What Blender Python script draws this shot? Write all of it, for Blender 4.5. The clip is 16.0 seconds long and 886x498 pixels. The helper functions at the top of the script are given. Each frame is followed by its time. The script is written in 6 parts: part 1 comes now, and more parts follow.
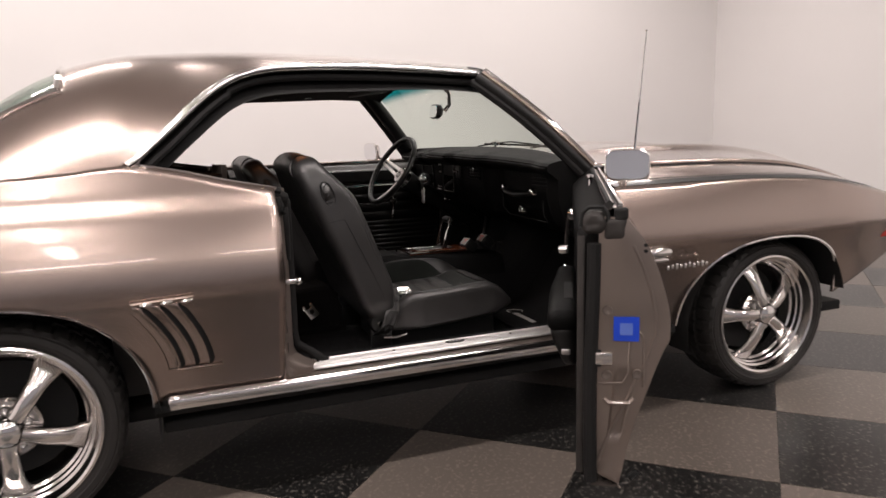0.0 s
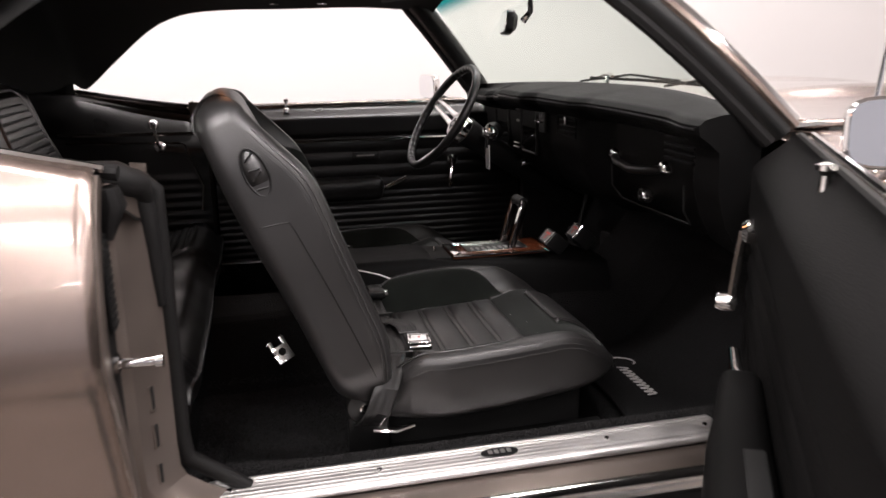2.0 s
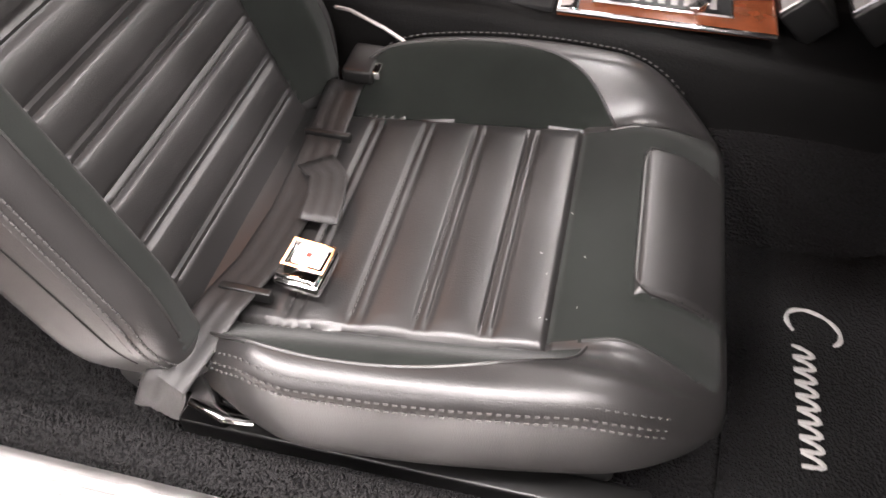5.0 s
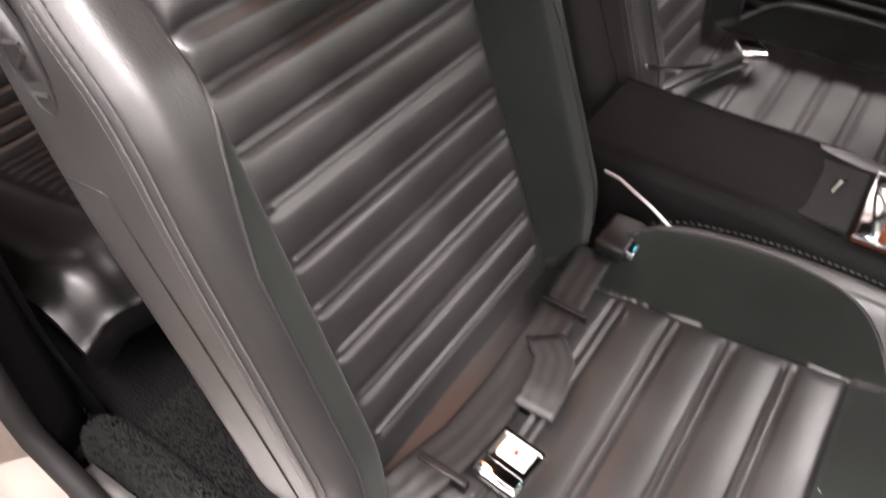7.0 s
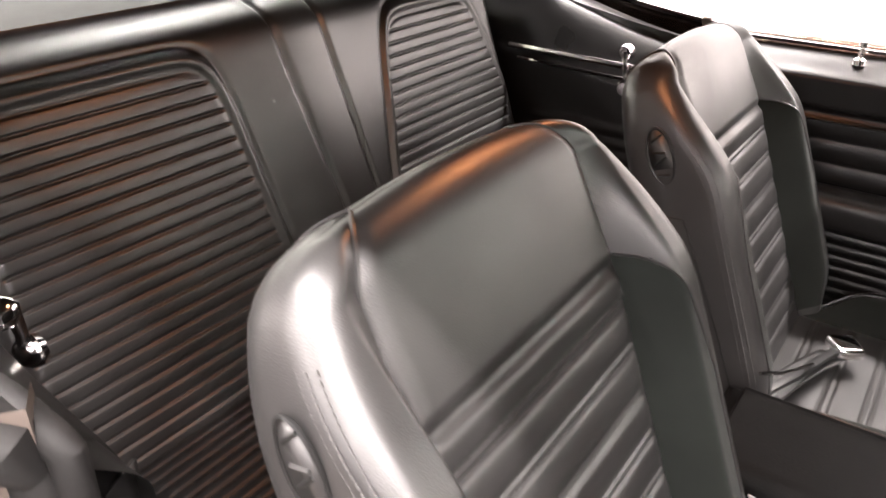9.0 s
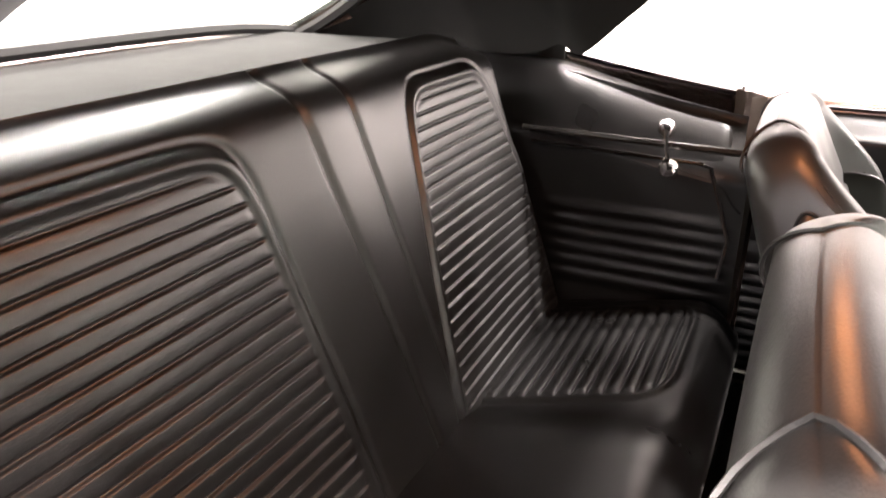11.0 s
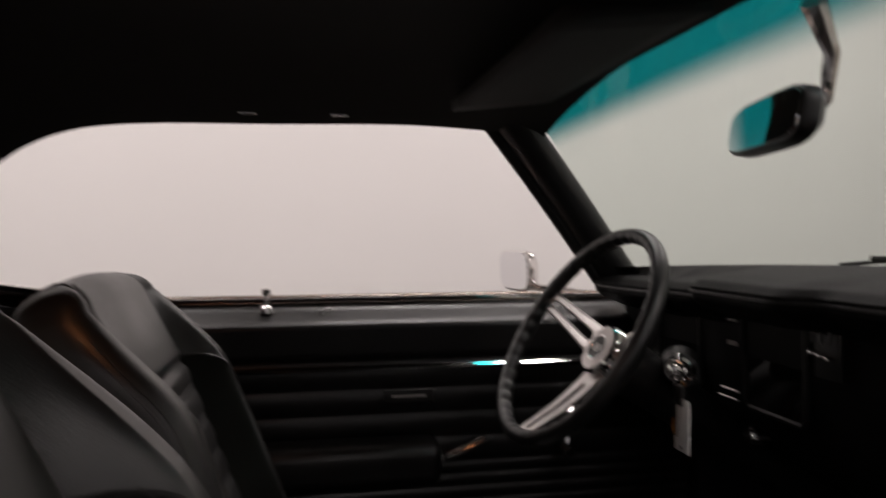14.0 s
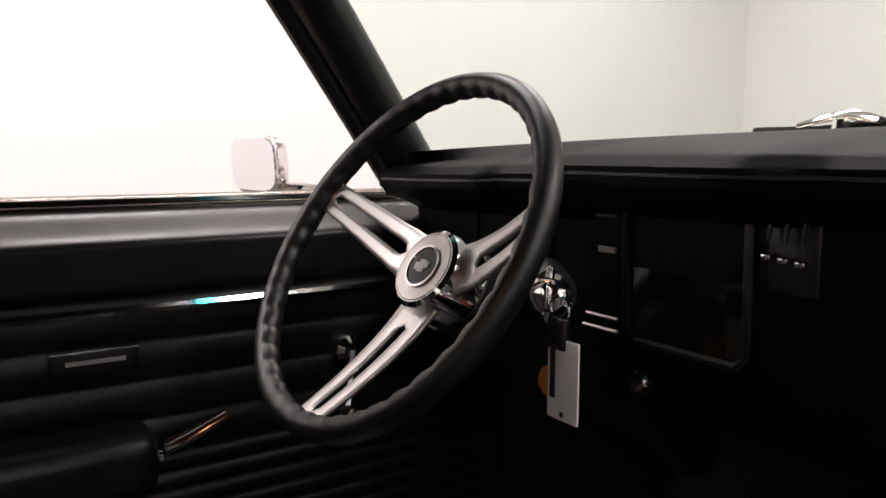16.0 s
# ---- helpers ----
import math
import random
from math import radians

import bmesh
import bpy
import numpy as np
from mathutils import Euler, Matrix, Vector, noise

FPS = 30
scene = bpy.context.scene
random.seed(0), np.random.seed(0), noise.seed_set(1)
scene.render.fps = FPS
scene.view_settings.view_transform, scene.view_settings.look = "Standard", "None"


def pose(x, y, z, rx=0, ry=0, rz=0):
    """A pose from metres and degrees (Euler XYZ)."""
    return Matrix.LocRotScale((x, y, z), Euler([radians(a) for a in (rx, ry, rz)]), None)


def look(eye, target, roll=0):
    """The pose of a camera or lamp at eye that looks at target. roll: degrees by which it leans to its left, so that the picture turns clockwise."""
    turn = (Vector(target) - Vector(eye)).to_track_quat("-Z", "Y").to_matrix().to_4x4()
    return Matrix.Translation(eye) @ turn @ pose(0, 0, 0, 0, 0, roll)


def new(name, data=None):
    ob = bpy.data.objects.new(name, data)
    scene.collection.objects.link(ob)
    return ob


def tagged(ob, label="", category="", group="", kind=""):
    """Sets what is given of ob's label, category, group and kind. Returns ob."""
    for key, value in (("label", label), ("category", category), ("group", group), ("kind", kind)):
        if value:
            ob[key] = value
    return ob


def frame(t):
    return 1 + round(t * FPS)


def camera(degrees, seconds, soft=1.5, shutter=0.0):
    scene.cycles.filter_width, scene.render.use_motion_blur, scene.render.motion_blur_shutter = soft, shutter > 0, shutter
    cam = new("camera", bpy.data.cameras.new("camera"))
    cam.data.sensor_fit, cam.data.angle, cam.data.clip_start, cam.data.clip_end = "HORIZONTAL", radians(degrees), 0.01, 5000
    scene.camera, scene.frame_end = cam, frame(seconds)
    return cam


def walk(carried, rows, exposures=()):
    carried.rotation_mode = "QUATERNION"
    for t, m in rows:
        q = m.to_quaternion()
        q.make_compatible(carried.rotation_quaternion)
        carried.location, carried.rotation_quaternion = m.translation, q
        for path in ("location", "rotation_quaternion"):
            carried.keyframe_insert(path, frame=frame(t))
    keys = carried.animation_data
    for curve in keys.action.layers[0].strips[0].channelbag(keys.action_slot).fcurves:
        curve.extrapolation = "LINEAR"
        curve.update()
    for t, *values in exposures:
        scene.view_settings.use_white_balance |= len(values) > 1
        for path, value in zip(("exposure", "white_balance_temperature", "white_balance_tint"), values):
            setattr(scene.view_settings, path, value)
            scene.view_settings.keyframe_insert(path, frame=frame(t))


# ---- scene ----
cam = camera(60.8, 16.0, shutter=0.5)
PATH = [
    (0, (0.394, -3.061, 1.128), (1.141, -1.238, 0.783), -1.4),
    (0.5, (0.531, -2.786, 1.096), (1.247, -0.951, 0.749), -1.2),
    (1, (0.686, -2.501, 1.073), (1.319, -0.641, 0.699), -1.2),
    (1.5, (0.841, -2.214, 1.085), (1.377, -0.336, 0.654), -0.9),
    (2, (1.0, -1.936, 1.083), (1.443, -0.053, 0.573), -0.9),
    (2.5, (1.09, -1.69, 1.082), (1.448, 0.173, 0.447), -0.7),
    (2.6, (1.106, -1.637, 1.088), (1.441, 0.215, 0.411), -0.8),
    (3, (1.157, -1.457, 1.076), (1.454, 0.322, 0.213), -0.2),
    (3.2, (1.212, -1.376, 1.074), (1.472, 0.35, 0.098), -0.3),
    (5.3, (1.537, -0.917, 1.068), (1.139, 0.323, -0.45), 0.2),
    (5.5, (1.531, -0.907, 1.072), (1.082, 0.305, -0.455), 0.8),
    (6, (1.515, -0.877, 1.084), (0.939, 0.265, -0.454), 0.4),
    (6.5, (1.477, -0.85, 1.103), (0.811, 0.29, -0.399), 0.7),
    (7, (1.423, -0.84, 1.128), (0.647, 0.358, -0.273), 1.5),
    (7.5, (1.389, -0.851, 1.17), (0.5, 0.407, -0.107), 1.4),
    (8, (1.365, -0.866, 1.216), (0.416, 0.463, 0.062), 1.3),
    (8.5, (1.338, -0.882, 1.248), (0.336, 0.514, 0.226), 0.5),
    (8.7, (1.316, -0.889, 1.256), (0.304, 0.526, 0.269), 0.6),
    (10.8, (0.891, -0.815, 1.177), (0.092, 0.844, 0.395), 0.7),
    (11, (0.894, -0.8, 1.178), (0.089, 0.874, 0.437), 0.4),
    (11.5, (0.906, -0.776, 1.181), (0.069, 0.945, 0.599), 0.2),
    (12, (0.919, -0.741, 1.179), (0.099, 1.045, 0.805), -0.1),
    (12.5, (0.964, -0.708, 1.163), (0.331, 1.181, 0.987), -0.2),
    (13, (1.025, -0.702, 1.146), (0.702, 1.27, 1.067), -0.0),
    (13.2, (1.055, -0.716, 1.098), (0.854, 1.274, 1.096), 0.4),
    (13.5, (1.084, -0.71, 1.115), (1.117, 1.289, 1.066), 0.2),
    (14, (1.144, -0.682, 1.03), (1.523, 1.281, 0.99), -0.1),
    (14.5, (1.194, -0.613, 0.944), (1.782, 1.296, 0.847), -0.3),
    (15, (1.263, -0.436, 0.923), (2.021, 1.403, 0.714), -0.4),
    (15.5, (1.263, -0.251, 0.94), (2.172, 1.513, 0.695), -0.0),
    (16, (1.228, -0.209, 0.962), (2.299, 1.462, 0.713), 0.1),
]
walk(cam, [(t, look(eye, target, roll)) for t, eye, target, roll in PATH],
     exposures=[(0.0, 0.24, 6600, 10), (1.5, 0.42, 6450, 10), (2.0, 0.82, 6350, 10), (2.5, 1.2, 6400, 10), (3.2, 2.42, 6500, 10), (5.3, 2.65, 6400, 10), (6.5, 2.3, 6400, 10), (7.0, 2.6, 6450, 10), (7.5, 2.92, 6450, 10), (8.5, 3.1, 6500, 10), (11.0, 3.4, 6650, 10), (12.0, 1.9, 6450, 10), (12.5, 0.95, 6500, 10), (13.2, 0.28, 6500, 10), (14.0, -0.15, 6500, 10), (14.5, -0.12, 6500, 10), (15.0, 0.38, 6500, 10), (16.0, 0.80, 6450, 10)])

# ---- light ----
world = bpy.data.worlds.new("showroom_dark")
world.use_nodes = True
world.node_tree.nodes["Background"].inputs["Color"].default_value = (0.9, 0.9, 1.0, 1)
world.node_tree.nodes["Background"].inputs["Strength"].default_value = 0.02
scene.world = world


def strip_light(x, y, z, sx, sy, watts, colour, turn=0.0, tilt=0.0):
    lamp = bpy.data.lights.new("overhead_strip", "AREA")
    lamp.shape, lamp.size, lamp.size_y, lamp.energy, lamp.color = "RECTANGLE", sx, sy, watts, colour
    ob = new("overhead_strip", lamp)
    ob.matrix_world = pose(x, y, z, tilt, 0, turn)
    return ob


WARM = (1.0, 0.915, 0.89)
for lx in (-2.4, -0.2, 2.0, 4.2):
    # The two southernmost rows are added, unseen, to brighten seat sides and south wall.
    strip_light(lx, -7.2, 3.3, 1.5, 0.16, 24, WARM)
    strip_light(lx, -5.3, 3.3, 1.3, 0.16, 18, WARM, turn=90)
    strip_light(lx, -3.4, 3.3, 1.3, 0.16, 18, WARM, turn=90)
    strip_light(lx, -1.5, 3.3, 1.5, 0.16, 40, WARM)
    strip_light(lx, 2.0, 3.3, 1.5, 0.16, 35, WARM)


# ---- materials ----
def principled(name, colour, rough=0.5, metal=0.0, coat=0.0, vary=0.0, vary_scale=6.0, bump=0.0, bump_scale=200.0,
               sheen=0.0, kind="noise", rough_vary=0.0, spec=0.5):
    m = bpy.data.materials.new(name)
    m.use_nodes = True
    nt = m.node_tree
    b = nt.nodes["Principled BSDF"]
    b.inputs["Base Color"].default_value = (*colour, 1)
    b.inputs["Roughness"].default_value = rough
    b.inputs["Metallic"].default_value = metal
    b.inputs["Coat Weight"].default_value = coat
    b.inputs["Coat Roughness"].default_value = 0.04
    b.inputs["Sheen Weight"].default_value = sheen
    b.inputs["Specular IOR Level"].default_value = spec
    tc = nt.nodes.new("ShaderNodeTexCoord")
    if vary or rough_vary:
        n = nt.nodes.new("ShaderNodeTexNoise")
        n.inputs["Scale"].default_value, n.inputs["Detail"].default_value = vary_scale, 6
        nt.links.new(tc.outputs["Object"], n.inputs["Vector"])
        if vary:
            mix = nt.nodes.new("ShaderNodeMix")
            mix.data_type = "RGBA"
            mix.inputs["A"].default_value = (*[c * (1 - vary) for c in colour], 1)
            mix.inputs["B"].default_value = (*[min(1, c * (1 + vary)) for c in colour], 1)
            nt.links.new(n.outputs["Fac"], mix.inputs["Factor"])
            nt.links.new(mix.outputs["Result"], b.inputs["Base Color"])
        if rough_vary:
            mr = nt.nodes.new("ShaderNodeMapRange")
            mr.inputs["From Min"].default_value, mr.inputs["From Max"].default_value = 0.3, 0.7
            mr.inputs["To Min"].default_value, mr.inputs["To Max"].default_value = rough - rough_vary, rough + rough_vary
            nt.links.new(n.outputs["Fac"], mr.inputs["Value"])
            nt.links.new(mr.outputs["Result"], b.inputs["Roughness"])
    if bump:
        if kind == "voronoi":
            n = nt.nodes.new("ShaderNodeTexVoronoi")
            out = n.outputs["Distance"]
        else:
            n = nt.nodes.new("ShaderNodeTexNoise")
            n.inputs["Detail"].default_value = 3
            out = n.outputs["Fac"]
        n.inputs["Scale"].default_value = bump_scale
        nt.links.new(tc.outputs["Object"], n.inputs["Vector"])
        bp = nt.nodes.new("ShaderNodeBump")
        bp.inputs["Strength"].default_value, bp.inputs["Distance"].default_value = bump, 0.002
        nt.links.new(out, bp.inputs["Height"])
        nt.links.new(bp.outputs["Normal"], b.inputs["Normal"])
    return m


def glass_material(name, tint, gloss=0.05):
    m = bpy.data.materials.new(name)
    m.use_nodes = True
    nt = m.node_tree
    nt.nodes.clear()
    out = nt.nodes.new("ShaderNodeOutputMaterial")
    tr, gl, mix = nt.nodes.new("ShaderNodeBsdfTransparent"), nt.nodes.new("ShaderNodeBsdfGlossy"), nt.nodes.new("ShaderNodeMixShader")
    fr = nt.nodes.new("ShaderNodeLayerWeight")
    pw, ml = nt.nodes.new("ShaderNodeMath"), nt.nodes.new("ShaderNodeMath")
    pw.operation, ml.operation = "POWER", "MULTIPLY_ADD"
    pw.inputs[1].default_value, ml.inputs[1].default_value, ml.inputs[2].default_value = 4.0, 0.6, gloss
    nt.links.new(fr.outputs["Facing"], pw.inputs[0])
    nt.links.new(pw.outputs[0], ml.inputs[0])
    tr.inputs["Color"].default_value = (*tint, 1)
    gl.inputs["Roughness"].default_value = 0.02
    nt.links.new(ml.outputs[0], mix.inputs["Fac"])
    nt.links.new(tr.outputs["BSDF"], mix.inputs[1])
    nt.links.new(gl.outputs["BSDF"], mix.inputs[2])
    nt.links.new(mix.outputs["Shader"], out.inputs["Surface"])
    return m


def tile_material(name, base, fleck, amount, rough):
    m = principled(name, base, rough, vary=0.18, vary_scale=3.0, bump=0.06, bump_scale=30)
    nt = m.node_tree
    b = nt.nodes["Principled BSDF"]
    src = b.inputs["Base Color"].links[0].from_socket
    tc = nt.nodes.new("ShaderNodeTexCoord")
    n = nt.nodes.new("ShaderNodeTexNoise")
    n.inputs["Scale"].default_value, n.inputs["Detail"].default_value = 72, 4
    geo = nt.nodes.new("ShaderNodeNewGeometry")
    nt.links.new(geo.outputs["Position"], n.inputs["Vector"])
    ramp = nt.nodes.new("ShaderNodeValToRGB")
    ramp.color_ramp.elements[0].position, ramp.color_ramp.elements[1].position = 1 - amount, min(1.0, 1.06 - amount)
    nt.links.new(n.outputs["Fac"], ramp.inputs["Fac"])
    info = nt.nodes.new("ShaderNodeObjectInfo")
    hsv = nt.nodes.new("ShaderNodeHueSaturation")
    mr = nt.nodes.new("ShaderNodeMapRange")
    mr.inputs["To Min"].default_value, mr.inputs["To Max"].default_value = 0.85, 1.15
    nt.links.new(info.outputs["Random"], mr.inputs["Value"])
    nt.links.new(mr.outputs["Result"], hsv.inputs["Value"])
    nt.links.new(src, hsv.inputs["Color"])
    mix = nt.nodes.new("ShaderNodeMix")
    mix.data_type = "RGBA"
    mix.inputs["B"].default_value = (*fleck, 1)
    nt.links.new(hsv.outputs["Color"], mix.inputs["A"])
    nt.links.new(ramp.outputs["Color"], mix.inputs["Factor"])
    nt.links.new(mix.outputs["Result"], b.inputs["Base Color"])
    return m


PAINT = principled("taupe_metallic_paint", (0.385, 0.305, 0.270), 0.27, 0.96, coat=1.0, vary=0.05, vary_scale=900)
# Body paint with the door opening's shade darkened into its colour.
JAMB_SHADED = principled("shaded_jamb_paint", (0.165, 0.135, 0.118), 0.44, 0.5, coat=0.35, vary=0.2, vary_scale=14, rough_vary=0.08)
# The same paint, less darkened, for the shut face and sill step.
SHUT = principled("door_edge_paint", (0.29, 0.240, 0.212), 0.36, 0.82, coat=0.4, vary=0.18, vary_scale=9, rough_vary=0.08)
STRIPE = principled("black_stripe_paint", (0.012, 0.012, 0.012), 0.5, coat=0.15, vary=0.1, vary_scale=40)
CHROME = principled("chrome", (0.82, 0.80, 0.79), 0.07, 1.0, rough_vary=0.03, vary_scale=30)
ALLOY = principled("polished_alloy", (0.80, 0.77, 0.75), 0.14, 1.0, rough_vary=0.05, vary_scale=25)
BRUSHED = principled("brushed_spoke_metal", (0.56, 0.53, 0.52), 0.44, 1.0, bump=0.05, bump_scale=500)
SILL = principled("aluminium_scuff_plate", (0.80, 0.78, 0.77), 0.46, 1.0, rough_vary=0.08, vary_scale=30)
LEATHER = principled("black_leather", (0.0185, 0.0175, 0.0174), 0.385, vary=0.16, vary_scale=11, bump=0.09, bump_scale=620, kind="voronoi", rough_vary=0.05, spec=0.8)
VINYL = principled("black_vinyl", (0.0046, 0.0043, 0.0043), 0.34, vary=0.18, vary_scale=7, bump=0.06, bump_scale=480, kind="voronoi", rough_vary=0.07, spec=0.38)
SUEDE = principled("charcoal_suede", (0.0092, 0.0110, 0.0096), 0.95, vary=0.6, vary_scale=13, bump=0.25, bump_scale=1100, sheen=0.09, spec=0.2)
BENCH = principled("black_bench_vinyl", (0.0070, 0.0063, 0.0061), 0.36, vary=0.2, vary_scale=7, bump=0.06, bump_scale=480, kind="voronoi", rough_vary=0.03, spec=1.0)
CARPET = principled("black_carpet", (0.0075, 0.0072, 0.0076), 1.0, vary=0.75, vary_scale=300, bump=1.0, bump_scale=270, kind="voronoi", spec=0.2)
CARPET.node_tree.nodes["Bump"].inputs["Distance"].default_value = 0.006
PILE = principled("carpet_tuft", (0.0125, 0.0120, 0.0124), 0.85, vary=0.5, vary_scale=160, spec=0.25)
HEADLINER = principled("black_headliner", (0.0055, 0.0052, 0.0052), 0.85, vary=0.2, vary_scale=40, bump=0.2, bump_scale=700)
DASH = principled("black_dash_vinyl", (0.0026, 0.0025, 0.0025), 0.58, vary=0.15, vary_scale=12, bump=0.16, bump_scale=420, kind="voronoi", spec=0.11)
DOORSKIN = principled("black_door_vinyl", (0.0034, 0.0032, 0.0032), 0.66, vary=0.15, vary_scale=12, bump=0.16, bump_scale=420, kind="voronoi", spec=0.07)
PLASTIC = principled("black_plastic", (0.0050, 0.0050, 0.0050), 0.40, vary=0.15, vary_scale=20, bump=0.05, bump_scale=300)
DUSTY = principled("dusty_rubber", (0.034, 0.030, 0.028), 0.62, vary=0.3, vary_scale=30, bump=0.15, bump_scale=140, spec=0.35)
RUBBER = principled("black_rubber", (0.008, 0.0075, 0.0075), 0.66, vary=0.25, vary_scale=14, bump=0.16, bump_scale=160, spec=0.3)
TYRE = principled("tyre_rubber", (0.020, 0.018, 0.017), 0.58, vary=0.25, vary_scale=20, bump=0.12, bump_scale=120)
DARK = principled("dark_underbody", (0.004, 0.004, 0.004), 0.8, vary=0.3, vary_scale=10)
WEBBING = principled("black_belt_webbing", (0.013, 0.0125, 0.0125), 0.42, bump=0.35, bump_scale=900, vary=0.15, vary_scale=60)
THREAD = principled("grey_stitching", (0.045, 0.043, 0.042), 0.7)
SHELF = principled("grey_shelf_vinyl", (0.030, 0.031, 0.030), 0.9, vary=0.2, vary_scale=20, bump=0.15, bump_scale=300, spec=0.1)
WOOD = principled("wood_veneer", (0.135, 0.036, 0.014), 0.22, coat=0.8, vary=0.5, vary_scale=38)
WHITE = principled("white_plastic", (0.74, 0.73, 0.72), 0.4, vary=0.03, vary_scale=40)
BLUE = principled("blue_sticker", (0.010, 0.055, 0.52), 0.35, vary=0.06, vary_scale=60)
RED = principled("red_plastic", (0.45, 0.03, 0.02), 0.35)
ORANGE = principled("orange_tag", (0.55, 0.20, 0.02), 0.45, vary=0.2, vary_scale=120)
SILVER_THREAD = principled("silver_thread", (0.33, 0.32, 0.31), 0.6, vary=0.3, vary_scale=300, bump=0.4, bump_scale=700)
MIRROR = principled("mirror_glass", (0.86, 0.86, 0.88), 0.02, 1.0)
GLASS = glass_material("clear_glass", (0.78, 0.86, 0.81), 0.03)
TINT = glass_material("teal_tint_glass", (0.01, 0.34, 0.36))
_nt = TINT.node_tree
_tr = [n for n in _nt.nodes if n.type == "BSDF_TRANSPARENT"][0]
_geo, _sep, _sq, _lift, _down = [_nt.nodes.new(k) for k in ("ShaderNodeNewGeometry", "ShaderNodeSeparateXYZ", "ShaderNodeMath", "ShaderNodeMath", "ShaderNodeMath")]
_fade, _mix = _nt.nodes.new("ShaderNodeMapRange"), _nt.nodes.new("ShaderNodeMix")
_sq.operation, _lift.operation, _down.operation = "MULTIPLY", "MULTIPLY_ADD", "SUBTRACT"
_lift.inputs[1].default_value, _lift.inputs[2].default_value = -0.111, 1.302
_fade.interpolation_type = "SMOOTHSTEP"
_fade.inputs["From Min"].default_value, _fade.inputs["From Max"].default_value = 0.027, 0.066
_mix.data_type = "RGBA"
_mix.inputs["A"].default_value, _mix.inputs["B"].default_value = (0.005, 0.235, 0.255, 1), (0.78, 0.86, 0.81, 1)
_nt.links.new(_geo.outputs["Position"], _sep.inputs[0])
_nt.links.new(_sep.outputs["Y"], _sq.inputs[0])
_nt.links.new(_sep.outputs["Y"], _sq.inputs[1])
_nt.links.new(_sq.outputs[0], _lift.inputs[0])
_nt.links.new(_lift.outputs[0], _down.inputs[0])
_nt.links.new(_sep.outputs["Z"], _down.inputs[1])
_nt.links.new(_down.outputs[0], _fade.inputs["Value"])
_nt.links.new(_fade.outputs["Result"], _mix.inputs["Factor"])
_nt.links.new(_mix.outputs["Result"], _tr.inputs["Color"])
GAUGE = principled("gauge_face", (0.30, 0.29, 0.28), 0.2, coat=1.0, vary=0.2, vary_scale=90)
WALL_GREY = principled("cool_grey_wall_paint", (0.30, 0.31, 0.34), 0.62, vary=0.03, vary_scale=1.2, bump=0.05, bump_scale=60)
WALL = principled("white_wall_paint", (0.80, 0.775, 0.765), 0.62, vary=0.025, vary_scale=1.2, bump=0.05, bump_scale=60)
CEIL = principled("ceiling_paint", (0.62, 0.61, 0.60), 0.8, vary=0.03, vary_scale=2)
TILE_LIGHT = tile_material("taupe_floor_tile", (0.108, 0.090, 0.077), (0.175, 0.148, 0.124), 0.44, 0.36)
TILE_DARK = tile_material("black_floor_tile", (0.009, 0.009, 0.009), (0.11, 0.10, 0.09), 0.425, 0.28)
GROUT = principled("floor_base", (0.05, 0.045, 0.04), 0.7, vary=0.2, vary_scale=5)

LAMPGLOW = bpy.data.materials.new("lamp_glow")
LAMPGLOW.use_nodes = True
_b = LAMPGLOW.node_tree.nodes["Principled BSDF"]
_b.inputs["Base Color"].default_value = (0.8, 0.7, 0.55, 1)
_b.inputs["Emission Color"].default_value = (1.0, 0.36, 0.14, 1)
_b.inputs["Emission Strength"].default_value = 4.8


# ---- mesh helpers ----
WORLD_OF = {}


def thing(name, x, y, z, label, category, group="", kind=""):
    ob = new(name)
    ob.empty_display_size = 0.1
    ob.location = (x, y, z)
    WORLD_OF[ob.name] = Matrix.Translation((x, y, z))
    return tagged(ob, label, category, group, kind)


def finish(bm, sharp=38):
    bmesh.ops.remove_doubles(bm, verts=bm.verts, dist=1e-5)
    bmesh.ops.recalc_face_normals(bm, faces=bm.faces)
    lim = math.radians(sharp)
    for f in bm.faces:
        f.smooth = True
    for e in bm.edges:
        if len(e.link_faces) == 2 and e.calc_face_angle(0) > lim:
            e.smooth = False


def part(name, bm, material, parent=None, label="", solid=0.0, bevel=0.0, sharp=38, offset=0.0, subdiv=0):
    """One mesh object in world coordinates, under its parent."""
    finish(bm, sharp)
    me = bpy.data.meshes.new(name)
    bm.to_mesh(me)
    bm.free()
    for m in (material if isinstance(material, (list, tuple)) else [material]):
        me.materials.append(m)
    ob = new(name, me)
    if parent is not None:
        ob.parent = parent
        ob.matrix_parent_inverse = WORLD_OF.get(parent.name, Matrix()).inverted()
    if solid:
        md = ob.modifiers.new("thickness", "SOLIDIFY")
        md.thickness, md.offset = solid, offset
    if bevel:
        md = ob.modifiers.new("edge", "BEVEL")
        md.width, md.segments, md.limit_method, md.angle_limit = bevel, 2, "ANGLE", radians(35)
    if subdiv:
        md = ob.modifiers.new("round", "SUBSURF")
        md.levels = md.render_levels = subdiv
    if label:
        ob["label"] = label
    return ob


